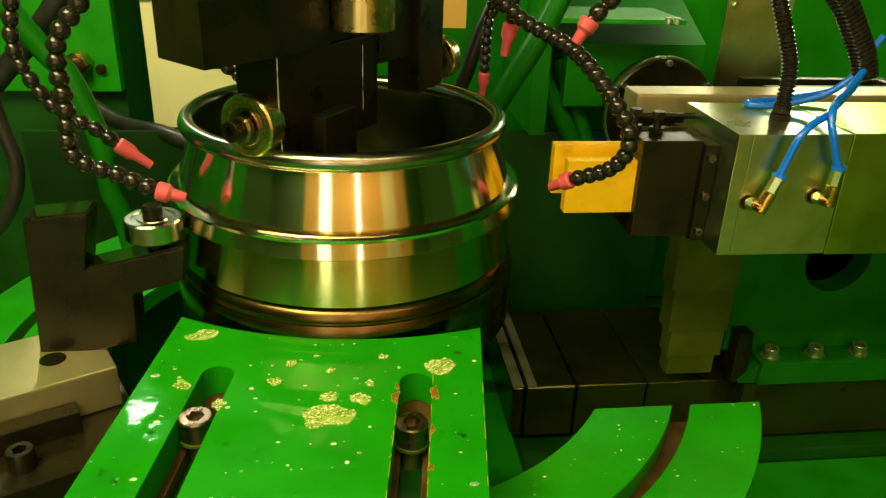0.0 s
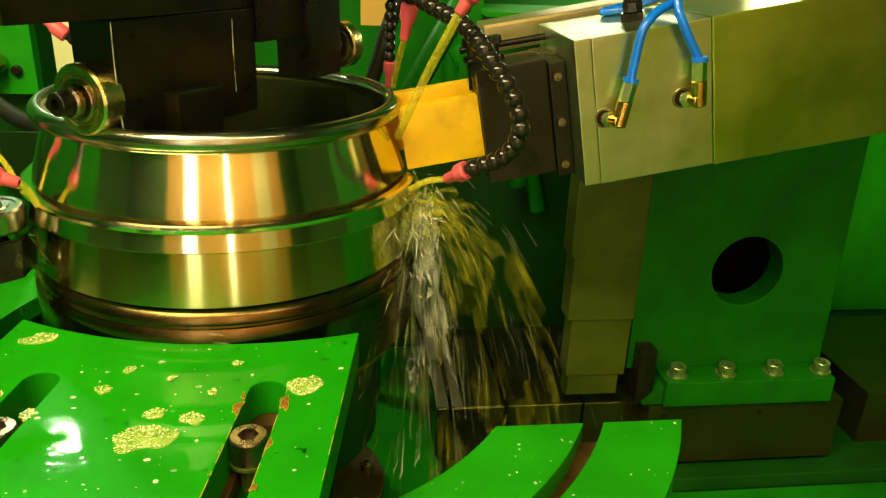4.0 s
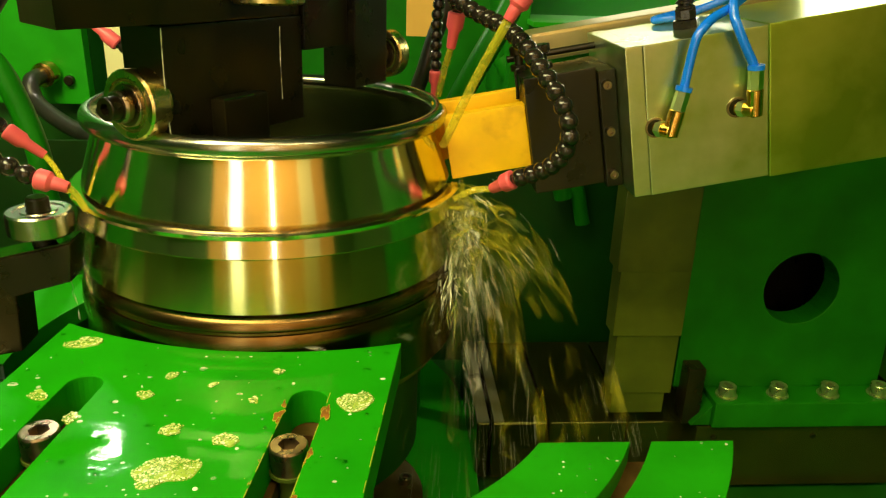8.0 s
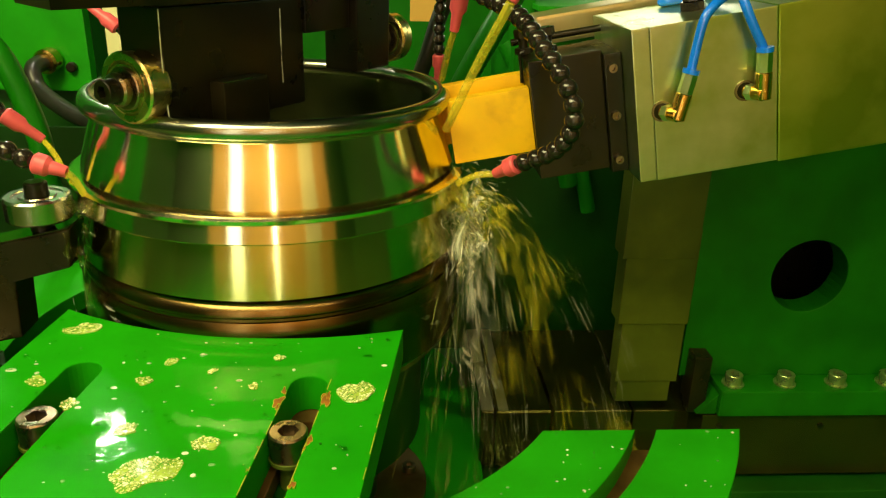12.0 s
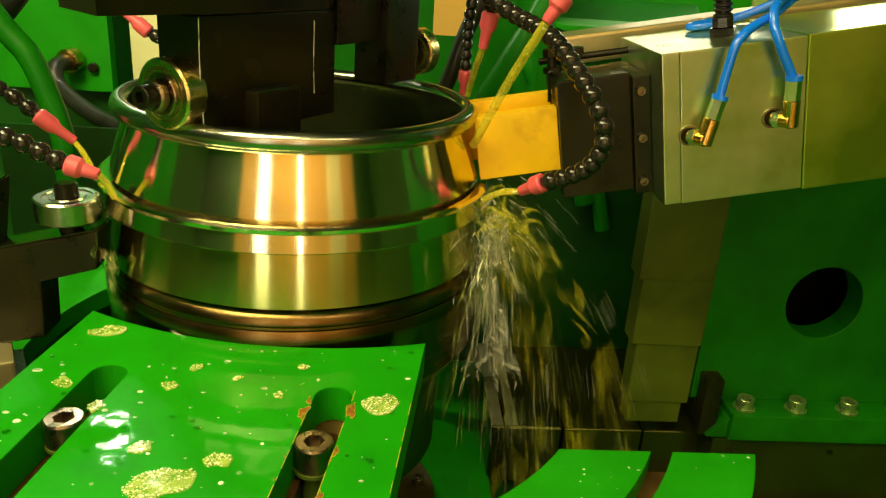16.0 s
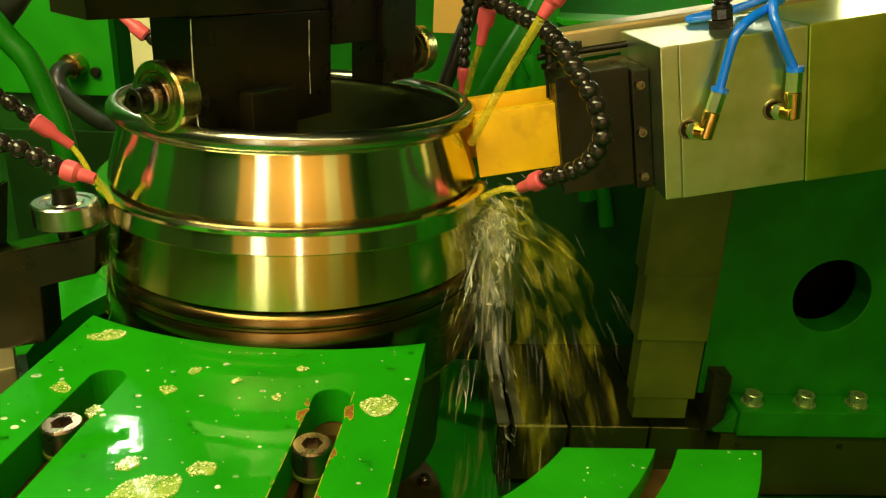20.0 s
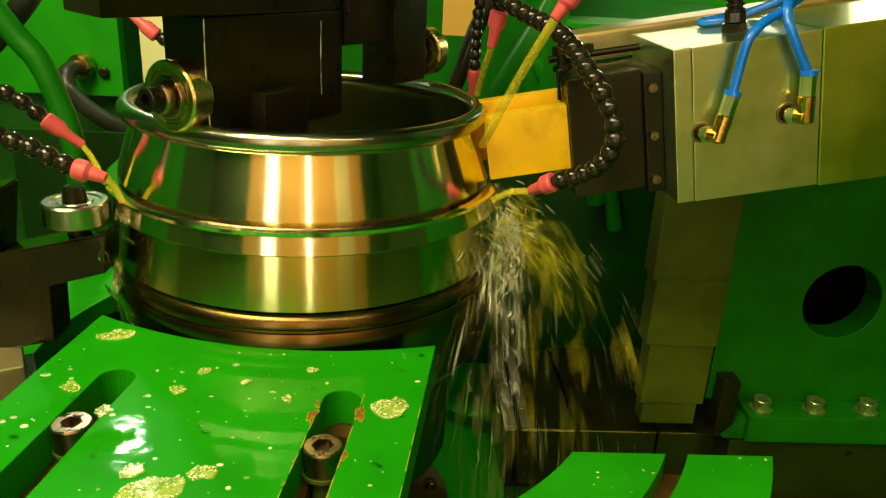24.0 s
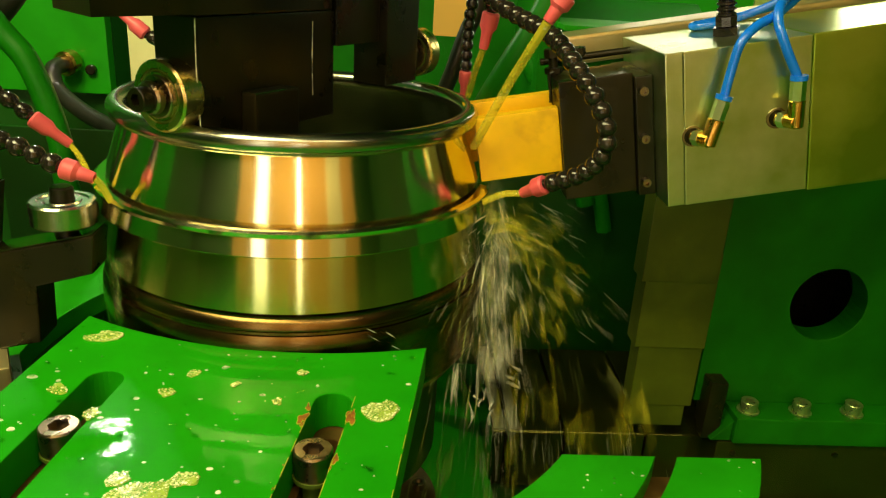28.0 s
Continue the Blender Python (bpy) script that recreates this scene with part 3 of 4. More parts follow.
# ---------------- the carriage with its tilting head ----------------
def carriage():
    t = thing("slide_carriage", "green column carriage with a tilting steel head and yellow pads", "machine carriage", pose(0, 0, 0))
    # column: a standing plate with a round hole
    hole = circle(0.814, -0.085, 0.0575, 40)
    col = prism([(0.641, -0.2527), (0.972, -0.2527), (0.960, 0.20), (0.6388, 0.20)], -0.16, -0.118, 0.002, [hole[::-1]], m=pose(0, 0, 0, 90, 0, 0))
    # the column's colour includes the shade below the head
    part("column", col, SHADED_GREEN, t)
    # back and sides, darker than the front, show through the hole
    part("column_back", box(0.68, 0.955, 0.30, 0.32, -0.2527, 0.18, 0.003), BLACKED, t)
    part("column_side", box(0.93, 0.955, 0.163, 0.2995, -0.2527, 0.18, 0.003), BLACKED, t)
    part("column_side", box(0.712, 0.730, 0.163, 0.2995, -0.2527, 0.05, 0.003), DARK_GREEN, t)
    part("base_flange", box(0.691, 0.973, 0.070, 0.40, -0.296, -0.2525, 0.003), SHADED_GREEN, t)
    part("flange_gusset", prism([(0.660, -0.296), (0.6905, -0.296), (0.6905, -0.262)], -0.125, -0.078, 0.001, m=pose(0, 0, 0, 90, 0, 0)), SHADED_GREEN, t)
    for x in (0.716, 0.797, 0.878, 0.959):
        bolt = cap_screw(0.0130, 0.018, pose(x, 0.0935, -0.2525, 0, 0, 10), t, mat=FLANGE_BOLT)
        part("washer", lathe([(0.009, 0.0003), (0.0165, 0.0003), (0.0165, 0.0024), (0.009, 0.0024)], 24, closed=True), FLANGE_BOLT, bolt)
    part("slide_block", box(0.672, 1.003, 0.078, 0.40, -0.410, -0.2985, 0.002), RAIL_STEEL, t, "oil stained slide block")
    for x in (0.70, 0.86):
        part("set_screw", rod((x, 0.0775, -0.318), (x, 0.0765, -0.318), 0.0045, 12), BLACKED, t)
    part("stop_post", box(0.650, 0.676, 0.088, 0.125, -0.300, -0.205, 0.002), BLACKED, t)
    covers = []
    for i, (x0, x1, z0, z1) in enumerate(((0.528, 0.637, -0.131, 0.045), (0.534, 0.6395, -0.212, -0.06), (0.5415, 0.6375, -0.2625, -0.15), (0.546, 0.629, -0.2990, -0.250))):
        made = part("way_cover", box(x0, x1, 0.112 + 0.0022 * i, 0.158 - 0.002 * i, z0, z1, 0.0018), COVER_STEEL, t, "telescopic steel way cover")
        covers.append(made)
    return t, covers[0], covers[1]


CARRIAGE, TOP_COVER, NEXT_COVER = carriage()


def tilting_head(parent):
    """Built in its own space: the origin is the lower front corner of the steel box."""
    h = part("head_box", box(0.0046, 0.1357, 0.0, 0.162, 0.0, 0.163, 0.0012), SATIN, parent, "tilting head of ground steel boxes")
    part("rear_box", box(0.1361, 0.55, -0.002, 0.162, -0.001, 0.1642, 0.0014), GREEN_SHEEN, h, "steel box with painted green reflections")
    part("end_plate", box(-0.0145, 0.0042, -0.0008, 0.162, 0.001, 0.1634, 0.0014), SATIN, h)
    part("mount_plate", box(-0.034, -0.0150, 0.040, 0.150, 0.004, 0.137, 0.0015), BLACKED, h, "blackened mounting plate")
    part("pad_holder", box(-0.115, -0.0345, 0.047, 0.120, 0.008, 0.141, 0.0015), BLACKED, h, "blackened pad holder")
    for z in (0.122, 0.070, 0.020):
        cap_screw(0.0050, 0.009, pose(-0.027, 0.040, z, 90, 0, 0), h)
    part("front_pad", box(-0.208, -0.1155, 0.056, 0.074, 0.040, 0.112, 0.001), YELLOW, h, "yellow polymer pad")
    part("rear_pad", box(-0.217, -0.1155, 0.094, 0.112, 0.054, 0.122, 0.001), YELLOW, h, "yellow polymer pad")
    part("back_beam", box(-0.080, 0.50, 0.180, 0.236, 0.135, 0.170, 0.004), BLOCK_STEEL, h, "ground steel beam")
    part("guide_rod", rod((-0.12, 0.130, 0.152), (-0.01, 0.130, 0.152), 0.004), BLACKED, h)
    for x, y in ((-0.110, 0.100), (-0.085, 0.085)):
        screw = part("adjusting_screw", rod((x, y, 0.1412), (x, y, 0.160), 0.0052, 16), BLACKED, h)
        part("nut", rod((x, y, 0.1425), (x, y, 0.149), 0.0105, 6), BLACKED, screw)
        part("head", rod((x, y, 0.160), (x, y, 0.170), 0.0095, 6, 0.001), BLACKED, screw)
    part("stop_wire", pipe([(-0.112, 0.087, 0.146), (-0.1168, 0.087, 0.1430), (-0.1175, 0.087, 0.125), (-0.1185, 0.087, 0.1125)], 0.0018, 8), BLACKED, h)
    # air fittings and tubes
    for x, z, lean in ((0.0205, 0.0735, 20), (0.1090, 0.0805, 3)):
        part("port_recess", rod((x - 0.008, 0.0005, z + 0.002), (x - 0.008, -0.0008, z + 0.002), 0.0105, 24), BLACKED, h)
        part("port_ring", lathe([(0.0085, 0), (0.0112, 0), (0.0108, 0.0016), (0.0088, 0.0016)], 24, m=along((x - 0.008, 0.0, z + 0.002), (x - 0.008, -1.0, z + 0.002)), closed=True), BOLT_STEEL, h)
        e = part("elbow_fitting", rod((x - 0.007, 0.0, z + 0.001), (x + 0.003, -0.021, z), 0.0072, 14, 0.001), BRASS, h, "brass elbow fitting")
        part("hex", rod((x - 0.0055, -0.003, z + 0.001), (x - 0.002, -0.010, z + 0.001), 0.0088, 6), SATIN, e)
        d = Vector((math.sin(math.radians(lean)), 0, math.cos(math.radians(lean))))
        p = Vector((x + 0.004, -0.016, z))
        part("socket", rod(p - d * 0.006, p + d * 0.022, 0.0085, 14, 0.001), BRASS, e)
        part("nut", rod(p + d * 0.022, p + d * 0.042, 0.0078, 6), SATIN, e)
        part("collar", rod(p + d * 0.042, p + d * 0.047, 0.0088, 14), BLUE, e)
    part("air_tube", pipe([(0.0390, -0.016, 0.114), (0.0465, -0.016, 0.1404), (0.0539, -0.016, 0.1630), (0.0634, -0.013, 0.1735), (0.0765, -0.006, 0.1800), (0.0953, 0.006, 0.1840), (0.1128, 0.022, 0.1870), (0.1342, 0.042, 0.1930), (0.165, 0.068, 0.205), (0.188, 0.087, 0.222)], 0.0048), BLUE, h, "blue air tube")
    part("air_tube", pipe([(0.1145, -0.016, 0.123), (0.1120, -0.016, 0.1300), (0.1038, -0.016, 0.1496), (0.0975, -0.014, 0.1686), (0.0969, -0.007, 0.1800), (0.1025, 0.004, 0.1935), (0.1209, 0.026, 0.1995), (0.150, 0.052, 0.208), (0.188, 0.084, 0.228)], 0.0048), BLUE, h, "blue air tube")
    part("air_tube", pipe([(0.190, 0.09, 0.224), (0.150, 0.100, 0.190), (0.098, 0.115, 0.172), (0.066, 0.126, 0.1685), (0.062, 0.138, 0.1685), (0.085, 0.146, 0.1690), (0.135, 0.152, 0.172), (0.21, 0.156, 0.19), (0.25, 0.15, 0.26)], 0.0046), BLUE, h, "blue air tube")
    gland = part("cable_gland", rod((0.075, 0.070, 0.1632), (0.075, 0.070, 0.172), 0.0145, 6), BLACK_PLASTIC, h)
    part("gland_nut", rod((0.075, 0.070, 0.1722), (0.075, 0.070, 0.184), 0.0118, 8, 0.001), BLACK_PLASTIC, gland)
    part("conduit", pipe([(0.075, 0.070, 0.183), (0.075, 0.070, 0.215), (0.070, 0.070, 0.245), (0.042, 0.072, 0.314), (0.010, 0.08, 0.40)], 0.0082, ribs=0.0024, pitch=0.0055), BLACK_PLASTIC, h, "black corrugated conduit")
    part("conduit", pipe([(0.195, 0.09, 0.215), (0.184, 0.09, 0.243), (0.1665, 0.09, 0.271), (0.136, 0.09, 0.313), (0.08, 0.10, 0.37)], 0.0145, ribs=0.0026, pitch=0.006), BLACK_PLASTIC, h, "thick black corrugated conduit")
    return h


HEAD = tilting_head(CARRIAGE)


def way_rail():
    t = thing("way_cover_rail", "oil stained telescopic steel cover on the slide way", "way cover")
    for i, (x0, x1) in enumerate(((0.278, 0.300), (0.302, 0.392), (0.394, 0.520), (0.522, 0.70))):
        part("cover_section", box(x0, x1 - 0.0005, 0.131 - 0.001 * i, 0.40, -0.430, -0.3237 + 0.0006 * i - 0.0012, 0.007 if i < 2 else 0.0035, seg=3), RAIL_STEEL, t)
    # reflections along the cover edges, laid on as pale strips
    for x0, x1 in ((0.2785, 0.2975), (0.3055, 0.3210)):
        part("highlight_strip", box(x0, x1, 0.1312, 0.398, -0.3245, -0.3215, 0.0012), RAIL_HIGHLIGHT, t, "pale strip for the edge's lamp reflection")
    part("rear_section", box(1.02, 1.55, 0.12, 0.40, -0.43, -0.318, 0.002), RAIL_STEEL, t)
    return t


way_rail()


# ---------------- roller fixture over the rim ----------------
E1, E2 = Vector((0.545, 0.838, 0)), Vector((0.838, -0.545, 0))
ALONG = Matrix(((E1.x, -E2.x, 0, 0), (E1.y, -E2.y, 0, 0), (0, 0, 1, 0), (0, 0, 0, 1)))


def roller(parent, c, way, r, thick, stub=0.037, hub=0.42):
    """A ball bearing on a stub: its axis runs from c along way."""
    way = Vector(way).normalized()
    c = Vector(c)
    m = along(c - way * thick / 2, c + way)
    b = part("bearing", lathe([(r * 0.33, 0), (r * 0.66, 0), (r * 0.68, 0.0015), (r * 0.74, 0.0015), (r * 0.76, 0), (r - 0.002, 0), (r, 0.002), (r, thick - 0.002), (r - 0.002, thick), (r * 0.76, thick), (r * 0.74, thick - 0.0015), (r * 0.68, thick - 0.0015), (r * 0.66, thick), (r * 0.33, thick)], 56, m=m, closed=True), BEARING, parent, "steel ball bearing roller")
    part("spacer", rod(c - way * (thick / 2 + stub), c - way * (thick / 2 + 0.0005), r * hub, 32, 0.003), BLACKED, b)
    part("washer", rod(c - way * thick / 2, c + way * (thick / 2 + 0.003), r * 0.60, 32, 0.001), BOLT_STEEL, b)
    part("boss", rod(c + way * (thick / 2 + 0.0032), c + way * (thick / 2 + 0.013), r * 0.46, 32, 0.002), BOLT_STEEL, b)
    part("seal", lathe([(r * 0.682, 0.0008), (r * 0.738, 0.0008), (r * 0.738, thick - 0.0008), (r * 0.682, thick - 0.0008)], 48, m=m, closed=True), BROWN_STEEL, b, "dark bearing seal")
    part("screw", cap_mesh(r * 0.33, 0.012), BLACKED, b, at=along(c + way * (thick / 2 + 0.0132), c + way))
    return b


def roller_fixture():
    t = thing("roller_fixture", "blackened steel fixture with bearing rollers on the rim's lip", "fixture")
    # local frame: first axis towards the far end of the arm, second to its left
    o = Matrix.Translation((-0.065, -0.178, 0)) @ ALONG
    part("near_block", box(0.0, 0.192, 0.0, 0.055, 0.188, 0.299, 0.002, m=o), BLACKED, t)
    part("tongue_block", box(0.05, 0.112, -0.02, -0.0005, 0.172, 0.230, 0.003, m=o), BLACKED, t)
    part("riser", box(0.001, 0.190, 0.001, 0.054, 0.2995, 0.4015, 0.002, m=o), BLACKED, t)
    # highlight on the tongue's top edge, modelled as a pale rod
    part("edge_wear_glint", rod(o @ Vector((0.050, -0.0195, 0.2296)), o @ Vector((0.090, -0.0195, 0.2296)), 0.0007, 8), LIP_STEEL, t, "bright line for the edge's highlight")
    part("upper_arm", prism([(-0.121, -0.262), (-0.061, -0.195), (-0.014, -0.130), (-0.062, -0.050), (-0.172, -0.206)], 0.3025, 0.362, 0.002), BLACKED, t)
    part("cross_bar", box(0.1925, 0.2715, -0.004, 0.030, 0.262, 0.36, 0.002, m=o), BLACKED, t)
    part("far_block", box(0.272, 0.340, -0.014, 0.033, 0.212, 0.4015, 0.002, m=o), BLACKED, t)
    part("top_bridge", box(-0.02, 0.36, -0.05, 0.11, 0.402, 0.46, 0.003, m=o), BLACKED, t)
    part("press_shaft", lathe([(0, 0.317), (0.033, 0.317), (0.035, 0.319), (0.035, 0.4015), (0, 0.4015)], 48, m=pose(0.0195, -0.115, 0)), BEARING, t, "steel press shaft")
    roller(t, (-0.094, -0.170, 0.2295), (-0.52, -0.854, 0.0), 0.0325, 0.025)
    roller(t, (0.1310, 0.1290, 0.2430), E1, 0.0300, 0.022, 0.016, 0.45)
    return t


roller_fixture()


def side_roller():
    t = thing("side_roller", "blackened bracket with a vertical bearing roller against the rim", "roller bracket")
    m = pose(0, 0, 0, 90, 0, 0)
    shape = [(-0.356, -0.06), (-0.246, -0.036), (-0.2425, 0.027), (-0.1865, 0.043), (-0.181, 0.0845), (-0.290, 0.058), (-0.278, 0.126), (-0.345, 0.120)]
    part("bracket", prism(shape, 0.115, 0.155, 0.002, m=m), BLACKED, t)
    b = part("bearing", lathe([(0.012, 0.090), (0.030, 0.090), (0.032, 0.092), (0.032, 0.112), (0.030, 0.114), (0.024, 0.114), (0.023, 0.1125), (0.018, 0.1125), (0.017, 0.114), (0.012, 0.114)], 48, m=pose(-0.215, -0.135, 0), closed=True), LIP_STEEL, t, "steel ball bearing roller")
    part("screw", rod((-0.215, -0.135, 0.075), (-0.215, -0.135, 0.128), 0.011, 20, 0.002), BLACKED, b)
    for (x0, z0), (x1, z1) in (((-0.2885, 0.0590), (-0.1825, 0.0847)), ((-0.3435, 0.1207), (-0.2795, 0.1264))):
        part("oil_film", prism([(x0, z0), (x1, z1), (x1, z1 + 0.0012), (x0, z0 + 0.0012)], 0.117, 0.153, 0, m=m), OIL_FILM, t, "glossy oil film")
    turned = pose(-0.2608, -0.192, 0, 0, 0, 28)
    part("foot_block", box(-0.26, 0.0, 0.0, 0.120, -0.0955, -0.045, 0.003, m=turned), BLOCK_STEEL, t, "oily steel foot block")
    part("foot_bore", rod((-0.3362, -0.1716, -0.0449), (-0.3362, -0.1716, -0.0442), 0.014, 24), BLACKED, t, "dark counterbore")
    part("foot_plate", box(-0.295, 0.010, -0.091, 0.130, -0.1276, -0.0965, 0.003, m=turned), BLACKED, t)
    part("foot_step", box(-0.295, -0.048, -0.026, -0.002, -0.0964, -0.0712, 0.002, m=turned), BLACKED, t)
    cap_screw(0.0135, 0.0225, pose(-0.3336, -0.2931, -0.0964), t, mat=BLACKED)
    part("foot_pillar", box(-0.278, 0.0, -0.078, 0.104, -0.4195, -0.1286, 0.003, m=turned), DARK_GREEN, t)
    return t


side_roller()


# ---------------- coolant hoses of jointed segments ----------------
def jointed_hose(points, tip, label, seg_len=0.0155, r=0.0098):
    """Ball-jointed black segments along a curve, ending in a pink nozzle that points to tip."""
    t = thing("coolant_hose", label, "coolant hose", group="jointed coolant hoses")
    path = spline(points, 16)
    acc = [0.0]
    for a, b in zip(path, path[1:]):
        acc.append(acc[-1] + (b - a).length)
    count = max(2, int(acc[-1] / seg_len))
    step = acc[-1] / count
    me, i, stops = None, 0, []
    for k in range(count + 1):
        s = k * step
        while i < len(acc) - 2 and acc[i + 1] < s:
            i += 1
        stops.append(path[i].lerp(path[i + 1], (s - acc[i]) / max(1e-9, acc[i + 1] - acc[i])))
    f = step / 0.0155
    prof = [(0, -0.001), (0.55, -0.001), (0.80, 0.001), (0.97, 0.0045), (1.0, 0.0075), (0.93, 0.0105), (0.74, 0.0128), (0.60, 0.0140), (0.60, 0.0165), (0, 0.0165)]
    bm = lathe([(q * r, z * f) for q, z in prof], 16)
    me = mesh_of(bm, BLACK_PLASTIC, "segment")
    for a, b in zip(stops, stops[1:]):
        ob = new("segment", me)
        ob.parent, ob.matrix_basis = t, along(a, b)
    end, tip = stops[-1], Vector(tip)
    length = (tip - end).length
    noz = lathe([(0, 0), (r * 0.9, 0), (r * 1.08, 0.002), (r * 1.05, length * 0.40), (r * 0.70, length * 0.53), (r * 0.58, length * 0.97), (r * 0.52, length), (r * 0.36, length), (r * 0.36, length * 0.8), (0, length * 0.8)], 20, m=along(end, tip))
    part("nozzle", noz, PINK, t, "pink plastic nozzle")
    return t


R_TIP, LA_TIP, LB_TIP, T1_TIP, T2_TIP, T3_TIP = (0.248, -0.090, 0.128), (-0.172, -0.160, 0.145), (-0.222, -0.086, 0.157), (0.195, 0.127, 0.188), (0.209, 0.053, 0.260), (0.248, -0.135, 0.309)
jointed_hose([(0.165, 0.070, 0.365), (0.185, 0.050, 0.341), (0.218, 0.000, 0.314), (0.240, -0.030, 0.303), (0.257, -0.070, 0.296), (0.268, -0.110, 0.286), (0.278, -0.140, 0.271), (0.287, -0.160, 0.257), (0.299, -0.170, 0.239), (0.308, -0.175, 0.218), (0.309, -0.170, 0.196), (0.301, -0.150, 0.172), (0.285, -0.125, 0.155), (0.268, -0.110, 0.145)], R_TIP, "black jointed coolant hose bent down to the yellow pads")
jointed_hose([(-0.225, -0.16, 0.375), (-0.243, -0.16, 0.353), (-0.258, -0.16, 0.334), (-0.274, -0.16, 0.316), (-0.280, -0.16, 0.289), (-0.279, -0.16, 0.261), (-0.279, -0.16, 0.232), (-0.283, -0.16, 0.208), (-0.280, -0.16, 0.190), (-0.262, -0.16, 0.180), (-0.240, -0.16, 0.173), (-0.219, -0.16, 0.162), (-0.201, -0.16, 0.154)], LA_TIP, "black jointed coolant hose hanging beside the side roller")
jointed_hose([(-0.335, -0.09, 0.375), (-0.337, -0.09, 0.343), (-0.345, -0.09, 0.309), (-0.345, -0.09, 0.280), (-0.334, -0.09, 0.256), (-0.321, -0.09, 0.232), (-0.303, -0.09, 0.216), (-0.286, -0.09, 0.208), (-0.270, -0.09, 0.197), (-0.255, -0.09, 0.184)], LB_TIP, "thin black jointed coolant hose aimed at the rim", r=0.0085)
jointed_hose([(0.206, 0.095, 0.375), (0.203, 0.100, 0.340), (0.196, 0.110, 0.302), (0.195, 0.118, 0.262), (0.196, 0.125, 0.223)], T1_TIP, "black jointed coolant hose hanging behind the rim", seg_len=0.0125, r=0.0078)
jointed_hose([(0.206, 0.042, 0.375), (0.210, 0.045, 0.349), (0.215, 0.048, 0.321), (0.215, 0.050, 0.302)], T2_TIP, "short black jointed coolant hose over the rim")
jointed_hose([(0.330, -0.135, 0.392), (0.298, -0.135, 0.369), (0.284, -0.135, 0.355), (0.271, -0.135, 0.343), (0.263, -0.135, 0.334)], T3_TIP, "black jointed coolant hose above the yellow pads")
jointed_hose([(-0.128, 0.105, 0.200), (-0.146, 0.10, 0.224), (-0.170, 0.10, 0.238), (-0.196, 0.10, 0.249)], (-0.229, 0.10, 0.2765), "short black jointed coolant hose behind the roller fixture", r=0.0085)


# ---------------- hoses, cables and machine parts behind ----------------
def cable(points, r, mat, label, category="cable", **more):
    t = thing(category.replace(" ", "_"), label, category)
    part("sheath", pipe(points, r, **more), mat, t)
    return t


c = cable([(-0.545, 0.722, 0.115), (-0.556, 0.66, 0.106), (-0.540, 0.635, 0.072), (-0.480, 0.59, 0.043), (-0.42, 0.555, 0.026), (-0.34, 0.51, 0.020), (-0.22, 0.46, -0.02), (-0.10, 0.44, -0.12)], 0.016, RUBBER, "thick black rubber cable from the cabinet gland")
part("gland", rod((-0.545, 0.724, 0.115), (-0.548, 0.69, 0.113), 0.024, 20, 0.004), BRASS, c, "brass cable gland")
cable([(-0.400, 0.3, 0.330), (-0.439, 0.3, 0.273), (-0.480, 0.3, 0.227), (-0.530, 0.3, 0.175), (-0.60, 0.3, 0.10), (-0.66, 0.3, 0.0)], 0.017, RUBBER, "thick dark rubber cable across the cabinet")
cable([(-0.50, 0.24, 0.32), (-0.444, 0.25, 0.229), (-0.413, 0.25, 0.189), (-0.392, 0.25, 0.130), (-0.379, 0.25, 0.068), (-0.377, 0.25, 0.004), (-0.36, 0.26, -0.10), (-0.35, 0.27, -0.44)], 0.017, SHADED_GREEN, "green rubber hose hanging in front of the cabinet", "green hose")
cable([(-0.47, 0.1, 0.30), (-0.458, 0.1, 0.165), (-0.448, 0.1, 0.095), (-0.47, 0.1, 0.03), (-0.53, 0.1, -0.04)], 0.010, RUBBER, "black rubber cable hanging beside the bracket")
cable([(0.33, 0.14, 0.40), (0.306, 0.14, 0.337), (0.286, 0.14, 0.291), (0.258, 0.14, 0.239), (0.225, 0.17, 0.164), (0.195, 0.24, 0.06), (0.18, 0.30, -0.10), (0.18, 0.32, -0.44)], 0.016, DULL_GREEN, "green rubber hose running down behind the rim", "green hose")
cable([(0.24, 0.2, 0.36), (0.221, 0.2, 0.314), (0.200, 0.2, 0.265), (0.185, 0.2, 0.215), (0.172, 0.21, 0.165), (0.165, 0.24, 0.05), (0.16, 0.26, -0.2)], 0.011, RUBBER, "black rubber cable running down behind the rim")


def guard_box():
    """Bright green sloping guard with its round motor flange and bare steel cover, behind the head."""
    t = thing("green_guard", "green painted sheet guard with sloping ledge", "guard")
    m = pose(0, 0, 0, 90, 0, 90)
    part("ledge", prism([(0.42, 0.216), (0.62, 0.216), (0.62, 0.30), (0.60, 0.30)], 0.375, 0.66, 0.001, m=m), DULL_GREEN, t)
    part("ledge_face", box(0.40, 0.66, 0.42, 0.45, 0.10, 0.2155, 0.002), DULL_GREEN, t)
    part("upper_plate", box(0.36, 0.58, 0.34, 0.50, 0.262, 0.270, 0.001), GREEN, t)
    part("side_plate", box(0.335, 0.365, 0.40, 0.70, 0.05, 0.40, 0.002), DULL_GREEN, t)
    for x in (0.545, 0.56):
        part("knob", rod((x, 0.335, 0.263), (x, 0.335, 0.275), 0.006, 12, 0.001), SATIN, t)
    part("back_panel", box(0.40, 1.58, 0.66, 0.70, -0.44, 0.34, 0.003), GREEN, t)
    return t


guard_box()


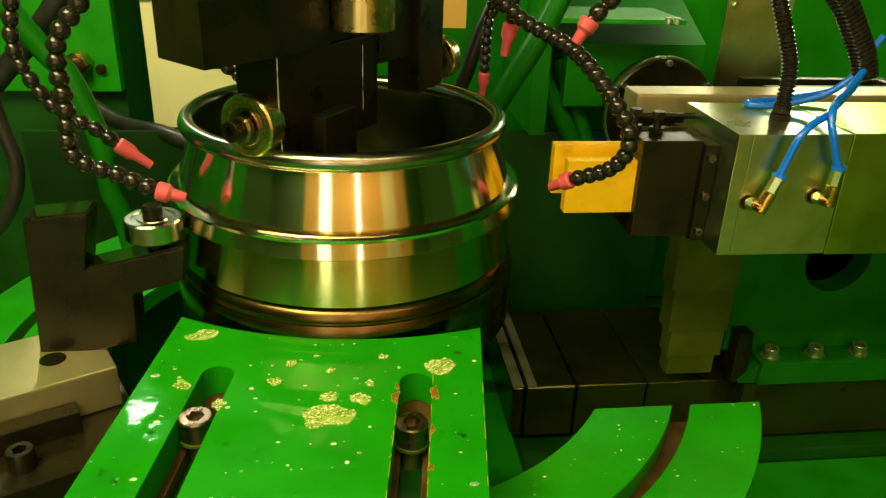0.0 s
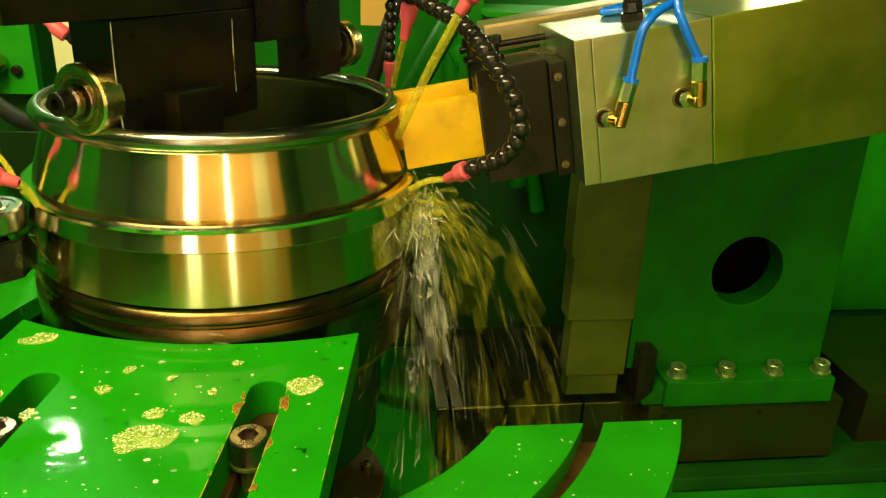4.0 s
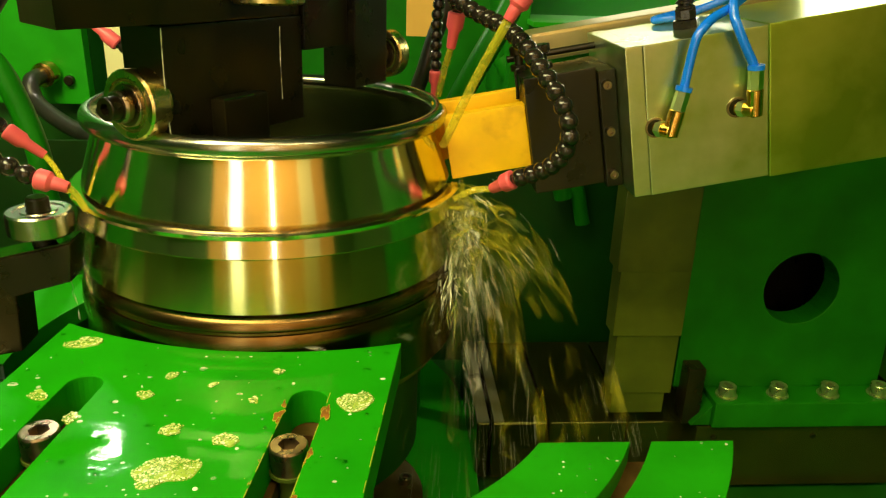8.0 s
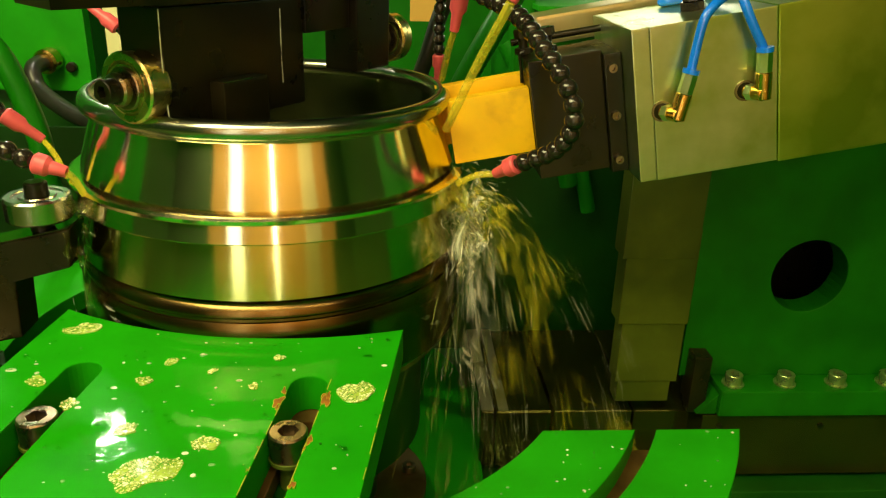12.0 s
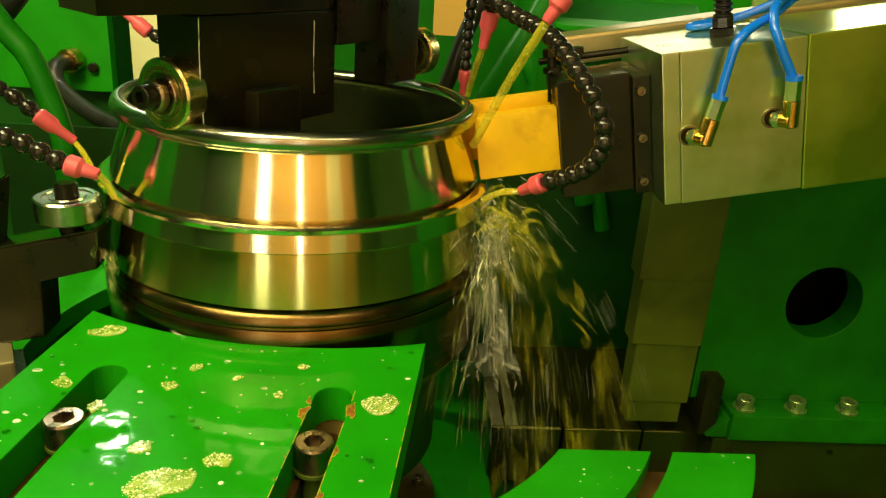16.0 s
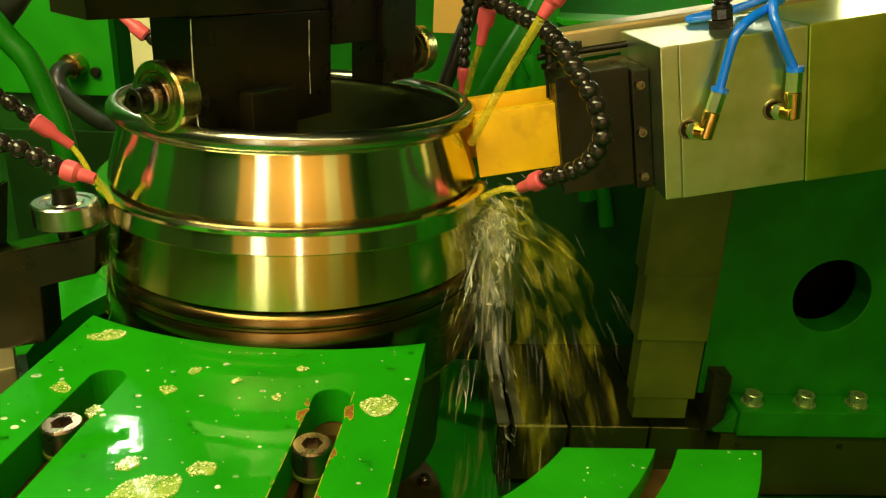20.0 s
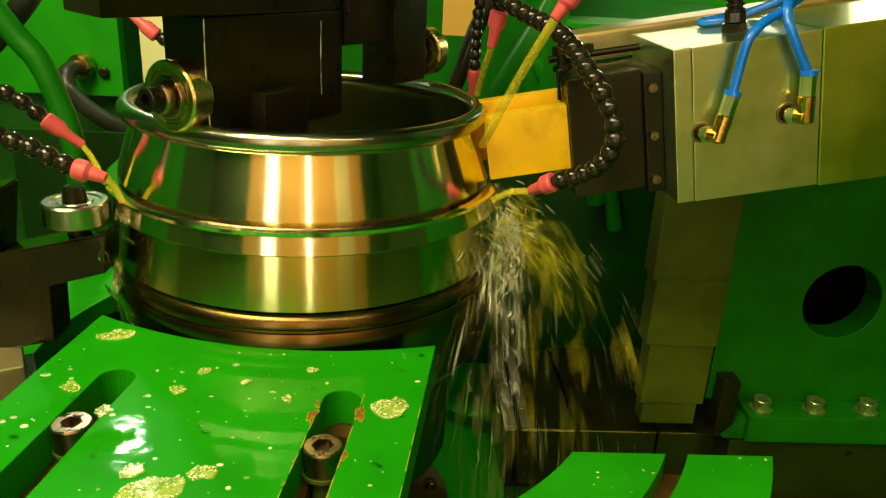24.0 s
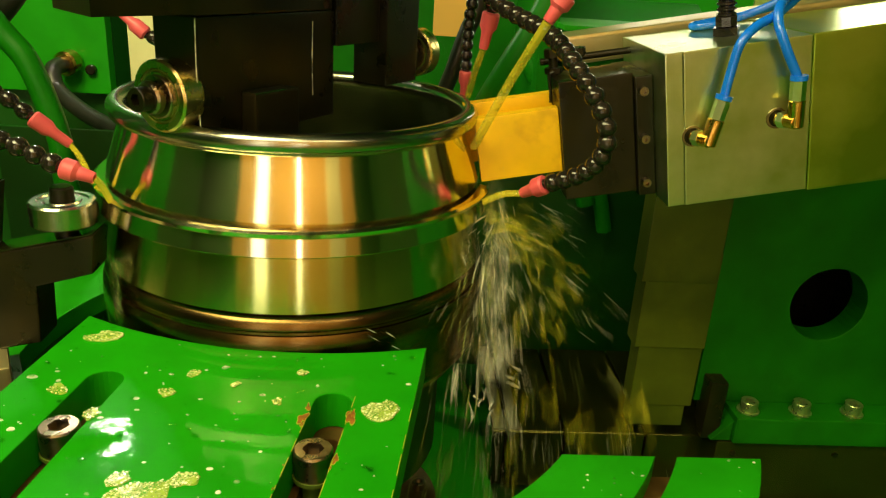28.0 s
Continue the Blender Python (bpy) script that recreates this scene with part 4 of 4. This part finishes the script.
def motor_flange():
    t = thing("motor_flange", "dark round motor flange with bolts", "flange")
    part("disc", rod((0.568, 0.362, 0.10), (0.568, 0.40, 0.10), 0.100, 48, 0.003), BLACKED, t)
    part("rim_band", lathe([(0.1005, 0), (0.104, 0), (0.104, 0.010), (0.1005, 0.010)], 48, m=along((0.568, 0.366, 0.10), (0.568, 0.40, 0.10)), closed=True), SATIN, t)
    for a in (35, 90, 145):
        q = (0.568 + 0.094 * math.cos(math.radians(a)), 0.362, 0.10 + 0.094 * math.sin(math.radians(a)))
        part("bolt", rod(q, (q[0], 0.352, q[2]), 0.006, 6), SATIN, t)
    return t


motor_flange()


def steel_cover():
    t = thing("steel_cover", "bare sheet steel cover plate with screws", "cover plate")
    part("sheet", box(0.675, 0.80, 0.395, 0.40, 0.05, 0.50, 0.001), SATIN, t)
    for z in (0.29, 0.40):
        part("screw", rod((0.69, 0.395, z), (0.69, 0.388, z), 0.006, 12, 0.001), SATIN, t)
    return t


steel_cover()


def stay(points, r, label):
    t = thing("diagonal_stay", label, "stay")
    part("bar", pipe(points, r, n=2), DULL_GREEN, t)


stay([(0.33, 0.46, 0.20), (0.36, 0.45, 0.15), (0.43, 0.45, 0.035), (0.46, 0.45, -0.05)], 0.018, "green diagonal stay bar behind the rim")
stay([(0.40, 0.47, 0.18), (0.43, 0.46, 0.10), (0.47, 0.45, 0.01), (0.50, 0.45, -0.1)], 0.014, "green diagonal stay bar behind the rim")


def shroud():
    """Dark sheet behind the rim and under the head: the inner wall of the wet chamber."""
    t = thing("chamber_sheet", "dark green inner sheet of the wet chamber", "sheet")
    # west part and seat block carry the chamber's shade in their colour
    part("sheet", box(-0.60, 0.158, 0.50, 0.51, -0.4195, 0.03, 0.001), DEEP_SHADE_GREEN, t, "part of the sheet with shade in its colour")
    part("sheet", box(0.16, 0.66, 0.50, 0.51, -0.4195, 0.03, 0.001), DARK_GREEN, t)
    part("seat_block", box(-0.13, 0.15, 0.44, 0.498, -0.4195, -0.02, 0.002), DEEP_SHADE_GREEN, t)


shroud()


def brown_sheet():
    t = thing("hanging_plate", "brown primed plate hanging at the back of the enclosure", "plate")
    part("sheet", box(0.165, 0.223, 0.50, 0.51, 0.227, 0.62, 0.001), WALL_BEIGE, t)
    part("hanger", box(0.185, 0.205, 0.5105, 1.10, 0.59, 0.61, 0.001), BLACKED, t)


brown_sheet()


# ---------------- background ----------------
def cabinet():
    t = thing("green_cabinet", "green painted machine cabinet with a small lock", "cabinet")
    part("body", box(-1.25, -0.474, 0.76, 1.09, -0.60, 1.2, 0.004), DARK_GREEN, t)
    part("door", box(-1.20, -0.474, 0.726, 0.758, 0.051, 1.1, 0.003), GREEN, t)
    part("lock", rod((-0.508, 0.728, 0.10), (-0.508, 0.714, 0.10), 0.010, 16, 0.002), BLACKED, t)
    return t


cabinet()


def cream_panel():
    t = thing("cream_panel", "cream painted sheet metal panel", "panel")
    part("sheet", box(-0.369, -0.13, 0.54, 0.56, 0.026, 0.262, 0.002), CREAM, t)
    part("bracket", box(-0.375, -0.345, 0.535, 0.565, 0.262, 0.275, 0.002), SATIN, t)
    return t


cream_panel()


# ---------------- coolant: jets, spray, foam and drops ----------------
def blob_outline(r, seed, n=44, stretch=1.0, rough=0.35):
    rnd = random.Random(seed)
    ph = [(rnd.uniform(0, 6.28), rnd.uniform(0.3, 1.0)) for _ in range(6)]
    out = []
    for k in range(n):
        a = 2 * math.pi * k / n
        q = r * (1 + rough * sum(w * math.sin((j + 2) * a + p) / (j + 1.6) for j, (p, w) in enumerate(ph)))
        out.append((q * math.cos(a) * stretch, q * math.sin(a)))
    return out


def foam_patch(x, y, r, seed, stretch=1.0, turn=0.0, bubbles=220):
    """A low uneven sheet of froth with single bubbles standing out of it."""
    t = thing("foam_patch", "pale yellow coolant foam lying on the wet green plate", "foam", pose(x, y, 0.0, 0, 0, turn), "foam on the plate")
    rnd = random.Random(seed)
    line = blob_outline(r, seed, stretch=stretch)
    bm = bmesh.new()
    rim = [bm.verts.new((a, b, 0.0003)) for a, b in line]
    top = [bm.verts.new((a * 0.90, b * 0.90, 0.0016)) for a, b in line]
    mid = bm.verts.new((0, 0, 0.0019))
    n = len(line)
    for k in range(n):
        l = (k + 1) % n
        bm.faces.new((rim[k], rim[l], top[l], top[k])).smooth = True
        bm.faces.new((top[k], top[l], mid)).smooth = True
    part("froth", bm, FOAM, t)
    bm = bmesh.new()
    made = 0
    while made < bubbles:
        k = rnd.randrange(n)
        q = math.sqrt(rnd.random()) * 0.98
        cx, cy = line[k][0] * q, line[k][1] * q
        s = rnd.choice((0.0005, 0.0006, 0.0007, 0.0009, 0.0013))
        ring0 = [bm.verts.new((cx + s * math.cos(a), cy + s * math.sin(a), 0.0013)) for a in (0, 1.05, 2.09, 3.14, 4.19, 5.24)]
        ring1 = [bm.verts.new((cx + 0.75 * s * math.cos(a), cy + 0.75 * s * math.sin(a), 0.0014 + 0.26 * s)) for a in (0, 1.05, 2.09, 3.14, 4.19, 5.24)]
        peak = bm.verts.new((cx, cy, 0.0014 + 0.38 * s))
        for j in range(6):
            l = (j + 1) % 6
            bm.faces.new((ring0[j], ring0[l], ring1[l], ring1[j])).smooth = True
            bm.faces.new((ring1[j], ring1[l], peak)).smooth = True
        made += 1
    tagged(part("froth_cover", bm, BUBBLE, t), kind="stuff")
    return t


FOAM_A = foam_patch(-0.021, -0.360, 0.0190, 3, 1.15, bubbles=900)
FOAM_B = foam_patch(0.096, -0.295, 0.017, 8, 0.8, 20, 700)
FOAM_C = foam_patch(0.009, -0.345, 0.0085, 12, 1.2, 0, 190)
FOAM_D = foam_patch(-0.039, -0.353, 0.0075, 15, 1.2, 0, 160)
foam_patch(-0.160, -0.205, 0.0115, 21, 1.3, 10, 320)
for i, (x, y, r) in enumerate(((-0.075, -0.300, 0.006), (-0.060, -0.268, 0.005), (0.02, -0.31, 0.004), (-0.125, -0.335, 0.006), (-0.165, -0.30, 0.007), (0.035, -0.262, 0.004), (-0.02, -0.285, 0.0035))):
    foam_patch(x, y, r, 30 + i, 1.3, 40 * i, 60)


def drops(name, label, count, seed, place, smin, smax, mat):
    """Many small standing drops on a surface."""
    rnd = random.Random(seed)
    bm = bmesh.new()
    for _ in range(count):
        x, y, z = place(rnd)
        s = smin * (smax / smin) ** (rnd.random() ** 2)
        sx, sy = s * rnd.uniform(0.8, 1.8), s * rnd.uniform(0.7, 1.2)
        rings = [[bm.verts.new((x + q * sx * math.cos(a), y + q * sy * math.sin(a), z + w * s)) for a in (math.pi / 4 * j for j in range(8))] for q, w in ((1.0, 0.0), (0.8, 0.25))]
        peak = bm.verts.new((x, y, z + 0.36 * s))
        for j in range(8):
            l = (j + 1) % 8
            bm.faces.new((rings[0][j], rings[0][l], rings[1][l], rings[1][j])).smooth = True
            bm.faces.new((rings[1][j], rings[1][l], peak)).smooth = True
    return tagged(part(name, bm, mat), label, "drops", kind="stuff")


def on_plate(rnd):
    while True:
        u, v = rnd.uniform(-0.165, 0.172), rnd.uniform(-0.60, -0.19)
        if abs(u - 0.1065) > 0.019 and abs(u + 0.0955) > 0.019 and math.hypot(u - 0.003, v - 0.2) > 0.425:
            p = TURN @ Vector((u, v, 0.0002))
            return p.x, p.y, p.z


def on_table(rnd):
    while True:
        r, a = rnd.choice((rnd.uniform(0.366, 0.446), rnd.uniform(0.474, 0.551))), rnd.uniform(-1.5, -0.3)
        x, y = r * math.cos(a), r * math.sin(a)
        if y < -0.206:
            return x, y, -0.1228


# the pale drops double as lamp glints on the wet film
drops("coolant_drops", "small coolant drops and painted lamp glints on the wet green plate", 150, 5, on_plate, 0.0006, 0.0030, GLINT)
drops("wet_film_drops", "clear coolant drops standing on the wet green plate", 110, 9, on_plate, 0.0008, 0.0034, CLEAR)
drops("coolant_drops", "small coolant drops on the round green table", 90, 6, on_table, 0.0007, 0.0022, GLINT)


def paint_chip(u, v, r, seed, lift):
    t = thing("paint_chip", "rusty spot where the green paint has chipped off", "rust spot", TURN @ pose(u, v, lift), "rust spots along the slots")
    part("paint_edge", prism(blob_outline(r * 1.08 + 0.0003, seed, 22, 0.42, 0.75), -0.0009, 0.00018, 0), PRIMER, t, "pale broken paint edge")
    part("rust", prism(blob_outline(r, seed, 22, 0.42, 0.75), -0.0008, 0.00020, 0), CHIP, t)


rnd = random.Random(4)
for k in range(38):
    side, way = rnd.choice(((0.0897, -1), (0.1233, 1), (0.1233, 1)))
    spot = rnd.uniform(-0.58, -0.345) if k % 4 else rnd.uniform(-0.345, -0.300)
    breadth = 0.0008 + 0.0064 * rnd.random() ** 3
    paint_chip(side + way * (0.30 * breadth + rnd.uniform(0, 0.0012)), spot, breadth, 60 + k, 0.00003 * k)


def jet(p0, p1, r, bend=0.004):
    """One stream of coolant: a thin clear tapered strand."""
    p0, p1 = Vector(p0), Vector(p1)
    mid = p0.lerp(p1, 0.5) + Vector((0, 0, bend))
    bm = pipe([(0, 0, 0), mid - p0, p1 - p0], r, 10, 6)
    return tagged(part("coolant_jet", bm, COOLANT), "clear yellowish coolant jet from a nozzle", "coolant jet", "coolant jets")


JETS = [(jet(R_TIP, (0.207, -0.085, 0.114), 0.0036), R_TIP), (jet(LA_TIP, (-0.163, -0.150, 0.119), 0.0034), LA_TIP), (jet(LB_TIP, (-0.196, -0.103, 0.122), 0.0030), LB_TIP),
        (jet(T2_TIP, (0.199, 0.100, 0.196), 0.0042), T2_TIP), (jet(T3_TIP, (0.196, -0.050, 0.166), 0.0048), T3_TIP)]


def droplet_bunch(rnd, count, length, width, spread):
    """A bunch of stretched drops, drawn out along z."""
    bm = bmesh.new()
    for _ in range(count):
        c = Vector((rnd.gauss(0, spread), rnd.gauss(0, spread), rnd.uniform(-0.5, 0.5) * length * 1.6))
        l, r = length * rnd.uniform(0.35, 1.0), width * rnd.uniform(0.5, 1.2)
        tilt = pose(c.x, c.y, c.z, rnd.gauss(0, 5), rnd.gauss(0, 5), 0)
        lathe([(0, -l / 2), (r * 0.55, -l * 0.32), (r, 0), (r * 0.8, l * 0.25), (r * 0.35, l * 0.42), (0, l / 2)], 7, bm, tilt)
    return bm


def ragged_bunch(rnd, count, length, width, spread, flat=1.0):
    """A bunch of torn threads of water: wavering lines of uneven thickness that break into beads."""
    bm = bmesh.new()
    for _ in range(count):
        c = Vector((rnd.gauss(0, spread), rnd.gauss(0, spread), rnd.uniform(-0.6, 0.6) * length))
        l, w = length * rnd.uniform(0.2, 1.0), width * rnd.uniform(0.4, 1.3)
        n, p1, p2 = rnd.randint(4, 8), rnd.uniform(0, 6.28), rnd.uniform(0, 6.28)
        lean = Vector((rnd.gauss(0, 0.12), rnd.gauss(0, 0.12), 1.0))
        rings = []
        for k in range(n + 1):
            s = k / n
            at = c + lean * (s - 0.5) * l + Vector((math.sin(5 * s + p1), math.sin(4 * s + p2), 0)) * w * 1.1
            r = w * math.sin(math.pi * (0.06 + 0.88 * s)) * rnd.uniform(0.45, 1.25)
            q = rnd.uniform(0.4, 1.0) * flat
            rings.append([bm.verts.new(at + Vector((r * math.cos(a + p1), q * r * math.sin(a + p1), 0))) for a in (1.047 * j for j in range(6))])
        for a, b in zip(rings, rings[1:]):
            for j in range(6):
                bm.faces.new((a[j], a[(j + 1) % 6], b[(j + 1) % 6], b[j])).smooth = True
        bm.faces.new(rings[0][::-1]).smooth = True
        bm.faces.new(rings[-1]).smooth = True
    return bm


SPRAY = thing("coolant_spray", "coolant spraying off the spinning rim in falling strands", "coolant spray")
FALLS = []
rnd = random.Random(11)
# the water leaves the rim in a few ropes that fan out and tear apart
ROPES = [(0.214, -0.07, 0.105, 0.02, 0.06), (0.220, -0.03, 0.100, 0.10, 0.20), (0.222, -0.08, 0.112, 0.20, 0.00), (0.226, -0.05, 0.115, 0.33, 0.24), (0.230, -0.09, 0.116, 0.46, 0.06), (0.232, -0.06, 0.118, 0.60, 0.30), (0.230, -0.08, 0.118, 0.78, 0.14)]
for k in range(130):
    kind, rope = k % 5, (k * 3 + k // 7) % 7
    if kind in (0, 1):
        ob = part("strand", ragged_bunch(rnd, 4, 0.060, 0.0070 if rope > 1 else 0.0042, 0.007, 0.35), STRAND if rope > 1 else PALE, SPRAY, sharp=3)
    elif kind == 2:
        ob = part("spatter", ragged_bunch(rnd, 12, 0.012, 0.0009, 0.020), GLINT, SPRAY, sharp=3)
    elif kind == 3 and rope < 3:
        ob = part("strand", ragged_bunch(rnd, 3, 0.045, 0.0028, 0.005), FROTH, SPRAY, sharp=3)
    elif kind == 3:
        ob = part("strand", ragged_bunch(rnd, 4, 0.040, 0.0040, 0.010, 0.4), STRAND if k % 2 else PALE, SPRAY, sharp=3)
    else:
        ob = part("strand", ragged_bunch(rnd, 5, 0.026, 0.0011, 0.014), GLINT if k % 3 == 0 else PALE, SPRAY, sharp=3)
    ob["kind"] = "stuff"
    x, y, z, out, back = ROPES[rope]
    wide = 0.03 if kind < 2 else 0.10
    FALLS.append((ob, Vector((x + rnd.gauss(0, 0.004), y + rnd.gauss(0, 0.008), z - 0.03 + rnd.gauss(0, 0.008))), Vector((out + rnd.gauss(0, wide), back + rnd.gauss(0, wide), rnd.uniform(-0.20, 0.10))), rnd.uniform(0.30, 0.38)))
# threads carried round by the lower flange and flung off towards the front
for k in range(26):
    ob = part("strand", ragged_bunch(rnd, 3, 0.030, 0.0011, 0.008), PALE if k % 3 else GLINT, SPRAY, sharp=3)
    ob["kind"] = "stuff"
    FALLS.append((ob, Vector((0.218 + rnd.gauss(0, 0.003), -0.075 + rnd.gauss(0, 0.012), 0.070 + rnd.uniform(-0.05, 0.02))), Vector((rnd.uniform(-0.45, -0.05), rnd.uniform(-1.0, -0.45), rnd.uniform(-0.30, 0.15))), rnd.uniform(0.17, 0.23)))

# the white churn where the jets strike the rim, and the sheets running down at both contacts
CHURN = []
for k in range(26):
    ob = part("splash", ragged_bunch(rnd, 5, 0.034, 0.0036, 0.006), WHITE_WATER, SPRAY, sharp=3) if k % 2 else part("splash", ragged_bunch(rnd, 7, 0.014, 0.0011, 0.008), GLINT, SPRAY, sharp=3)
    ob["kind"] = "stuff"
    CHURN.append((ob, Vector((0.218 + rnd.uniform(-0.006, 0.02), rnd.uniform(-0.10, -0.02), 0.098 - rnd.random() ** 2 * 0.11)), None))
for k in range(9):
    ob = part("splash", ragged_bunch(rnd, 5, 0.030, 0.0022, 0.003), CLEAR, SPRAY, sharp=3)
    ob["kind"] = "stuff"
    CHURN.append((ob, Vector((-0.176 + rnd.uniform(-0.012, 0.012), -0.150 + rnd.uniform(-0.012, 0.006), 0.11 - rnd.random() * 0.11)), None))
# water running down the rim's wall until the pads close on it and press it down to their lower edge
for k in range(26):
    q = rnd.random()
    ob = part("splash", ragged_bunch(rnd, 6, 0.030, 0.0034, 0.006), WHITE_WATER, SPRAY, sharp=3) if k % 2 else part("splash", ragged_bunch(rnd, 9, 0.016, 0.0012, 0.008), GLINT, SPRAY, sharp=3)
    ob["kind"] = "stuff"
    CHURN.append((ob, Vector((0.222 + rnd.uniform(-0.006, 0.012), rnd.uniform(-0.10, -0.04), 0.085 - rnd.random() * 0.05)), Vector((0.202 + 0.022 * q + rnd.uniform(-0.004, 0.010), rnd.uniform(-0.10, -0.03), 0.172 - 0.085 * q))))
SWIRL = []
for k in range(9):
    ob = part("fleck", droplet_bunch(rnd, 2, 0.022, 0.0005, 0.003), GLINT, SPRAY)
    ob["kind"] = "stuff"
    SWIRL.append((ob, rnd.uniform(0, 360), rnd.choice((0.012, 0.0, -0.02))))


# bright edge highlights of the wet block, modelled as thin pale rods
for points in (((-0.0655, -0.179, 0.298), (-0.0662, -0.180, 0.25), (-0.0650, -0.179, 0.19)), ((0.021, -0.053, 0.29), (0.0205, -0.0535, 0.25), (0.021, -0.053, 0.215))):
    tagged(part("trickle", pipe(points, 0.0006, 6, 6), GLINT), "thin trickle and painted highlight on the blackened block", "coolant trickle")


# ---------------- what moves ----------------
FLOW = 1.17


def motions():
    walk(RIM, [(k / 4, pose(0, 0, 0, 0, 0, -80 * k)) for k in range(113)])
    walk(CARRIAGE, [(0, pose(0, 0, 0)), (2.2, pose(0, 0, 0)), (2.5, pose(-0.018, 0, 0)), (2.7, pose(-0.036, 0, 0)), (3.0, pose(-0.060, 0, 0)), (3.5, pose(-0.061, 0, 0)), (28, pose(-0.061, 0, 0))])
    y = -0.097
    walk(HEAD, [(0, pose(0.491, y, 0.033)), (1.0, pose(0.491, y, 0.037)), (1.3, pose(0.492, y, 0.071, 0, -1.5, 0)), (1.5, pose(0.497, y, 0.089, 0, -4.8, 0)), (1.7, pose(0.500, y, 0.109, 0, -7.5, 0)), (2.0, pose(0.504, y, 0.122, 0, -10.3, 0)),
                (2.2, pose(0.504, y, 0.124, 0, -10.8, 0)), (2.5, pose(0.494, y, 0.124, 0, -10.8, 0)), (2.7, pose(0.491, y, 0.124, 0, -10.8, 0)), (3.0, pose(0.482, y, 0.124, 0, -10.8, 0)), (28, pose(0.482, y, 0.124, 0, -10.8, 0))])
    # the upper way cover rides up with the head
    walk(TOP_COVER, [(0, pose(0, 0, 0)), (1.0, pose(0, 0, 0.002)), (1.5, pose(0, 0, 0.047)), (2.0, pose(0, 0, 0.074)), (2.5, pose(0, 0, 0.075)), (28, pose(0, 0, 0.075))])
    walk(NEXT_COVER, [(0, pose(0, 0, 0)), (1.0, pose(0, 0, 0.001)), (1.5, pose(0, 0, 0.031)), (2.0, pose(0, 0, 0.049)), (2.5, pose(0, 0, 0.050)), (28, pose(0, 0, 0.050))])
    # foam drifts slowly down the plate
    walk(FOAM_A, [(t, pose(x, y, 0, 0, 0, a)) for t, x, y, a in ((0, -0.021, -0.360, 0), (2.2, -0.022, -0.363, 2), (8, -0.030, -0.406, 14), (11, -0.036, -0.420, 20), (17, -0.048, -0.431, 28), (20, -0.053, -0.433, 31), (28, -0.060, -0.436, 38))])
    walk(FOAM_B, [(t, pose(x, y, 0, 0, 0, a)) for t, x, y, a in ((0, 0.094, -0.284, 20), (3, 0.097, -0.300, 20), (8, 0.108, -0.314, 24), (11, 0.108, -0.320, 25), (28, 0.108, -0.320, 27))])
    walk(FOAM_C, [(t, pose(x, y, 0, 0, 0, a)) for t, x, y, a in ((0, 0.010, -0.335, 0), (3, 0.009, -0.345, 4), (8, 0.007, -0.368, 12), (11, 0.0, -0.385, 20), (17, -0.013, -0.403, 30), (20, -0.019, -0.407, 33), (28, -0.030, -0.414, 40))])
    walk(FOAM_D, [(t, pose(x, y, 0, 0, 0, a)) for t, x, y, a in ((0, -0.020, -0.330, 0), (8, -0.039, -0.353, 10), (11, -0.065, -0.366, 16), (17, -0.072, -0.392, 24), (20, -0.074, -0.402, 30), (28, -0.076, -0.415, 40))])
    # before the pump starts the coolant lies in the sump; then the jets stand in place
    sump = Vector((0.0, -0.55, -0.56))
    for ob, tip in JETS:
        still, on = Matrix.Translation(sump), Matrix.Translation(tip)
        walk(ob, [(0, still), (FLOW - 0.034, still), (FLOW, on), (28, on)])
    rest = Matrix.Translation((0.1, 0.2, -0.54))
    gen = random.Random(77)
    for ob, p, v, cycle in FALLS:
        rows, t = [(0, rest), (FLOW - 0.04, rest)], FLOW + 0.02 + cycle * gen.random()
        if t - FLOW > 0.1:
            rows.append((t - 0.034, rest))
        while t < 27.99:
            j = Vector((gen.gauss(0, 0.035), gen.gauss(0, 0.035), 0))
            for s in (0.0, 0.5, 0.9):
                w = min(s * cycle, 28 - t)
                if rows[-1][0] >= t + w - 0.004:
                    continue
                at = p + (v + j) * w + Vector((0, 0, -4.9 * w * w))
                vel = v + j + Vector((0, 0, -9.8 * w - 0.25))
                rows.append((t + w, along(at, at - vel)))
            t += cycle
        if rows[-1][0] < 28:
            rows.append((28, rows[-1][1]))
        walk(ob, rows)
    for ob, low, high in CHURN:
        cycle = gen.uniform(0.11, 0.17)
        rows, t = [(0, rest), (FLOW - 0.04, rest)], FLOW + 0.01
        while t < 27.99:
            v = Vector((gen.gauss(0.12, 0.12), gen.gauss(0, 0.12), gen.uniform(-0.9, -0.4)))
            p = low if high is None or t > 2.85 else high
            for s in (0.0, 0.88):
                w = min(s * cycle, 28 - t)
                if rows[-1][0] < t + w - 0.004:
                    at = p + v * w + Vector((0, 0, -4.9 * w * w))
                    rows.append((t + w, along(at, at - v)))
            t += cycle
        if rows[-1][0] < 28:
            rows.append((28, rows[-1][1]))
        walk(ob, rows)
    for ob, a0, z in SWIRL:
        rows, t, a = [(0, rest), (FLOW - 0.04, rest)], FLOW, a0
        while t < 28:
            r = 0.229
            q = math.radians(a)
            rows.append((t, pose(r * math.cos(q), r * math.sin(q), z, 62, 0, a)))
            a -= 16
            t += 0.05
        rows.append((28, rows[-1][1]))
        walk(ob, rows)


motions()
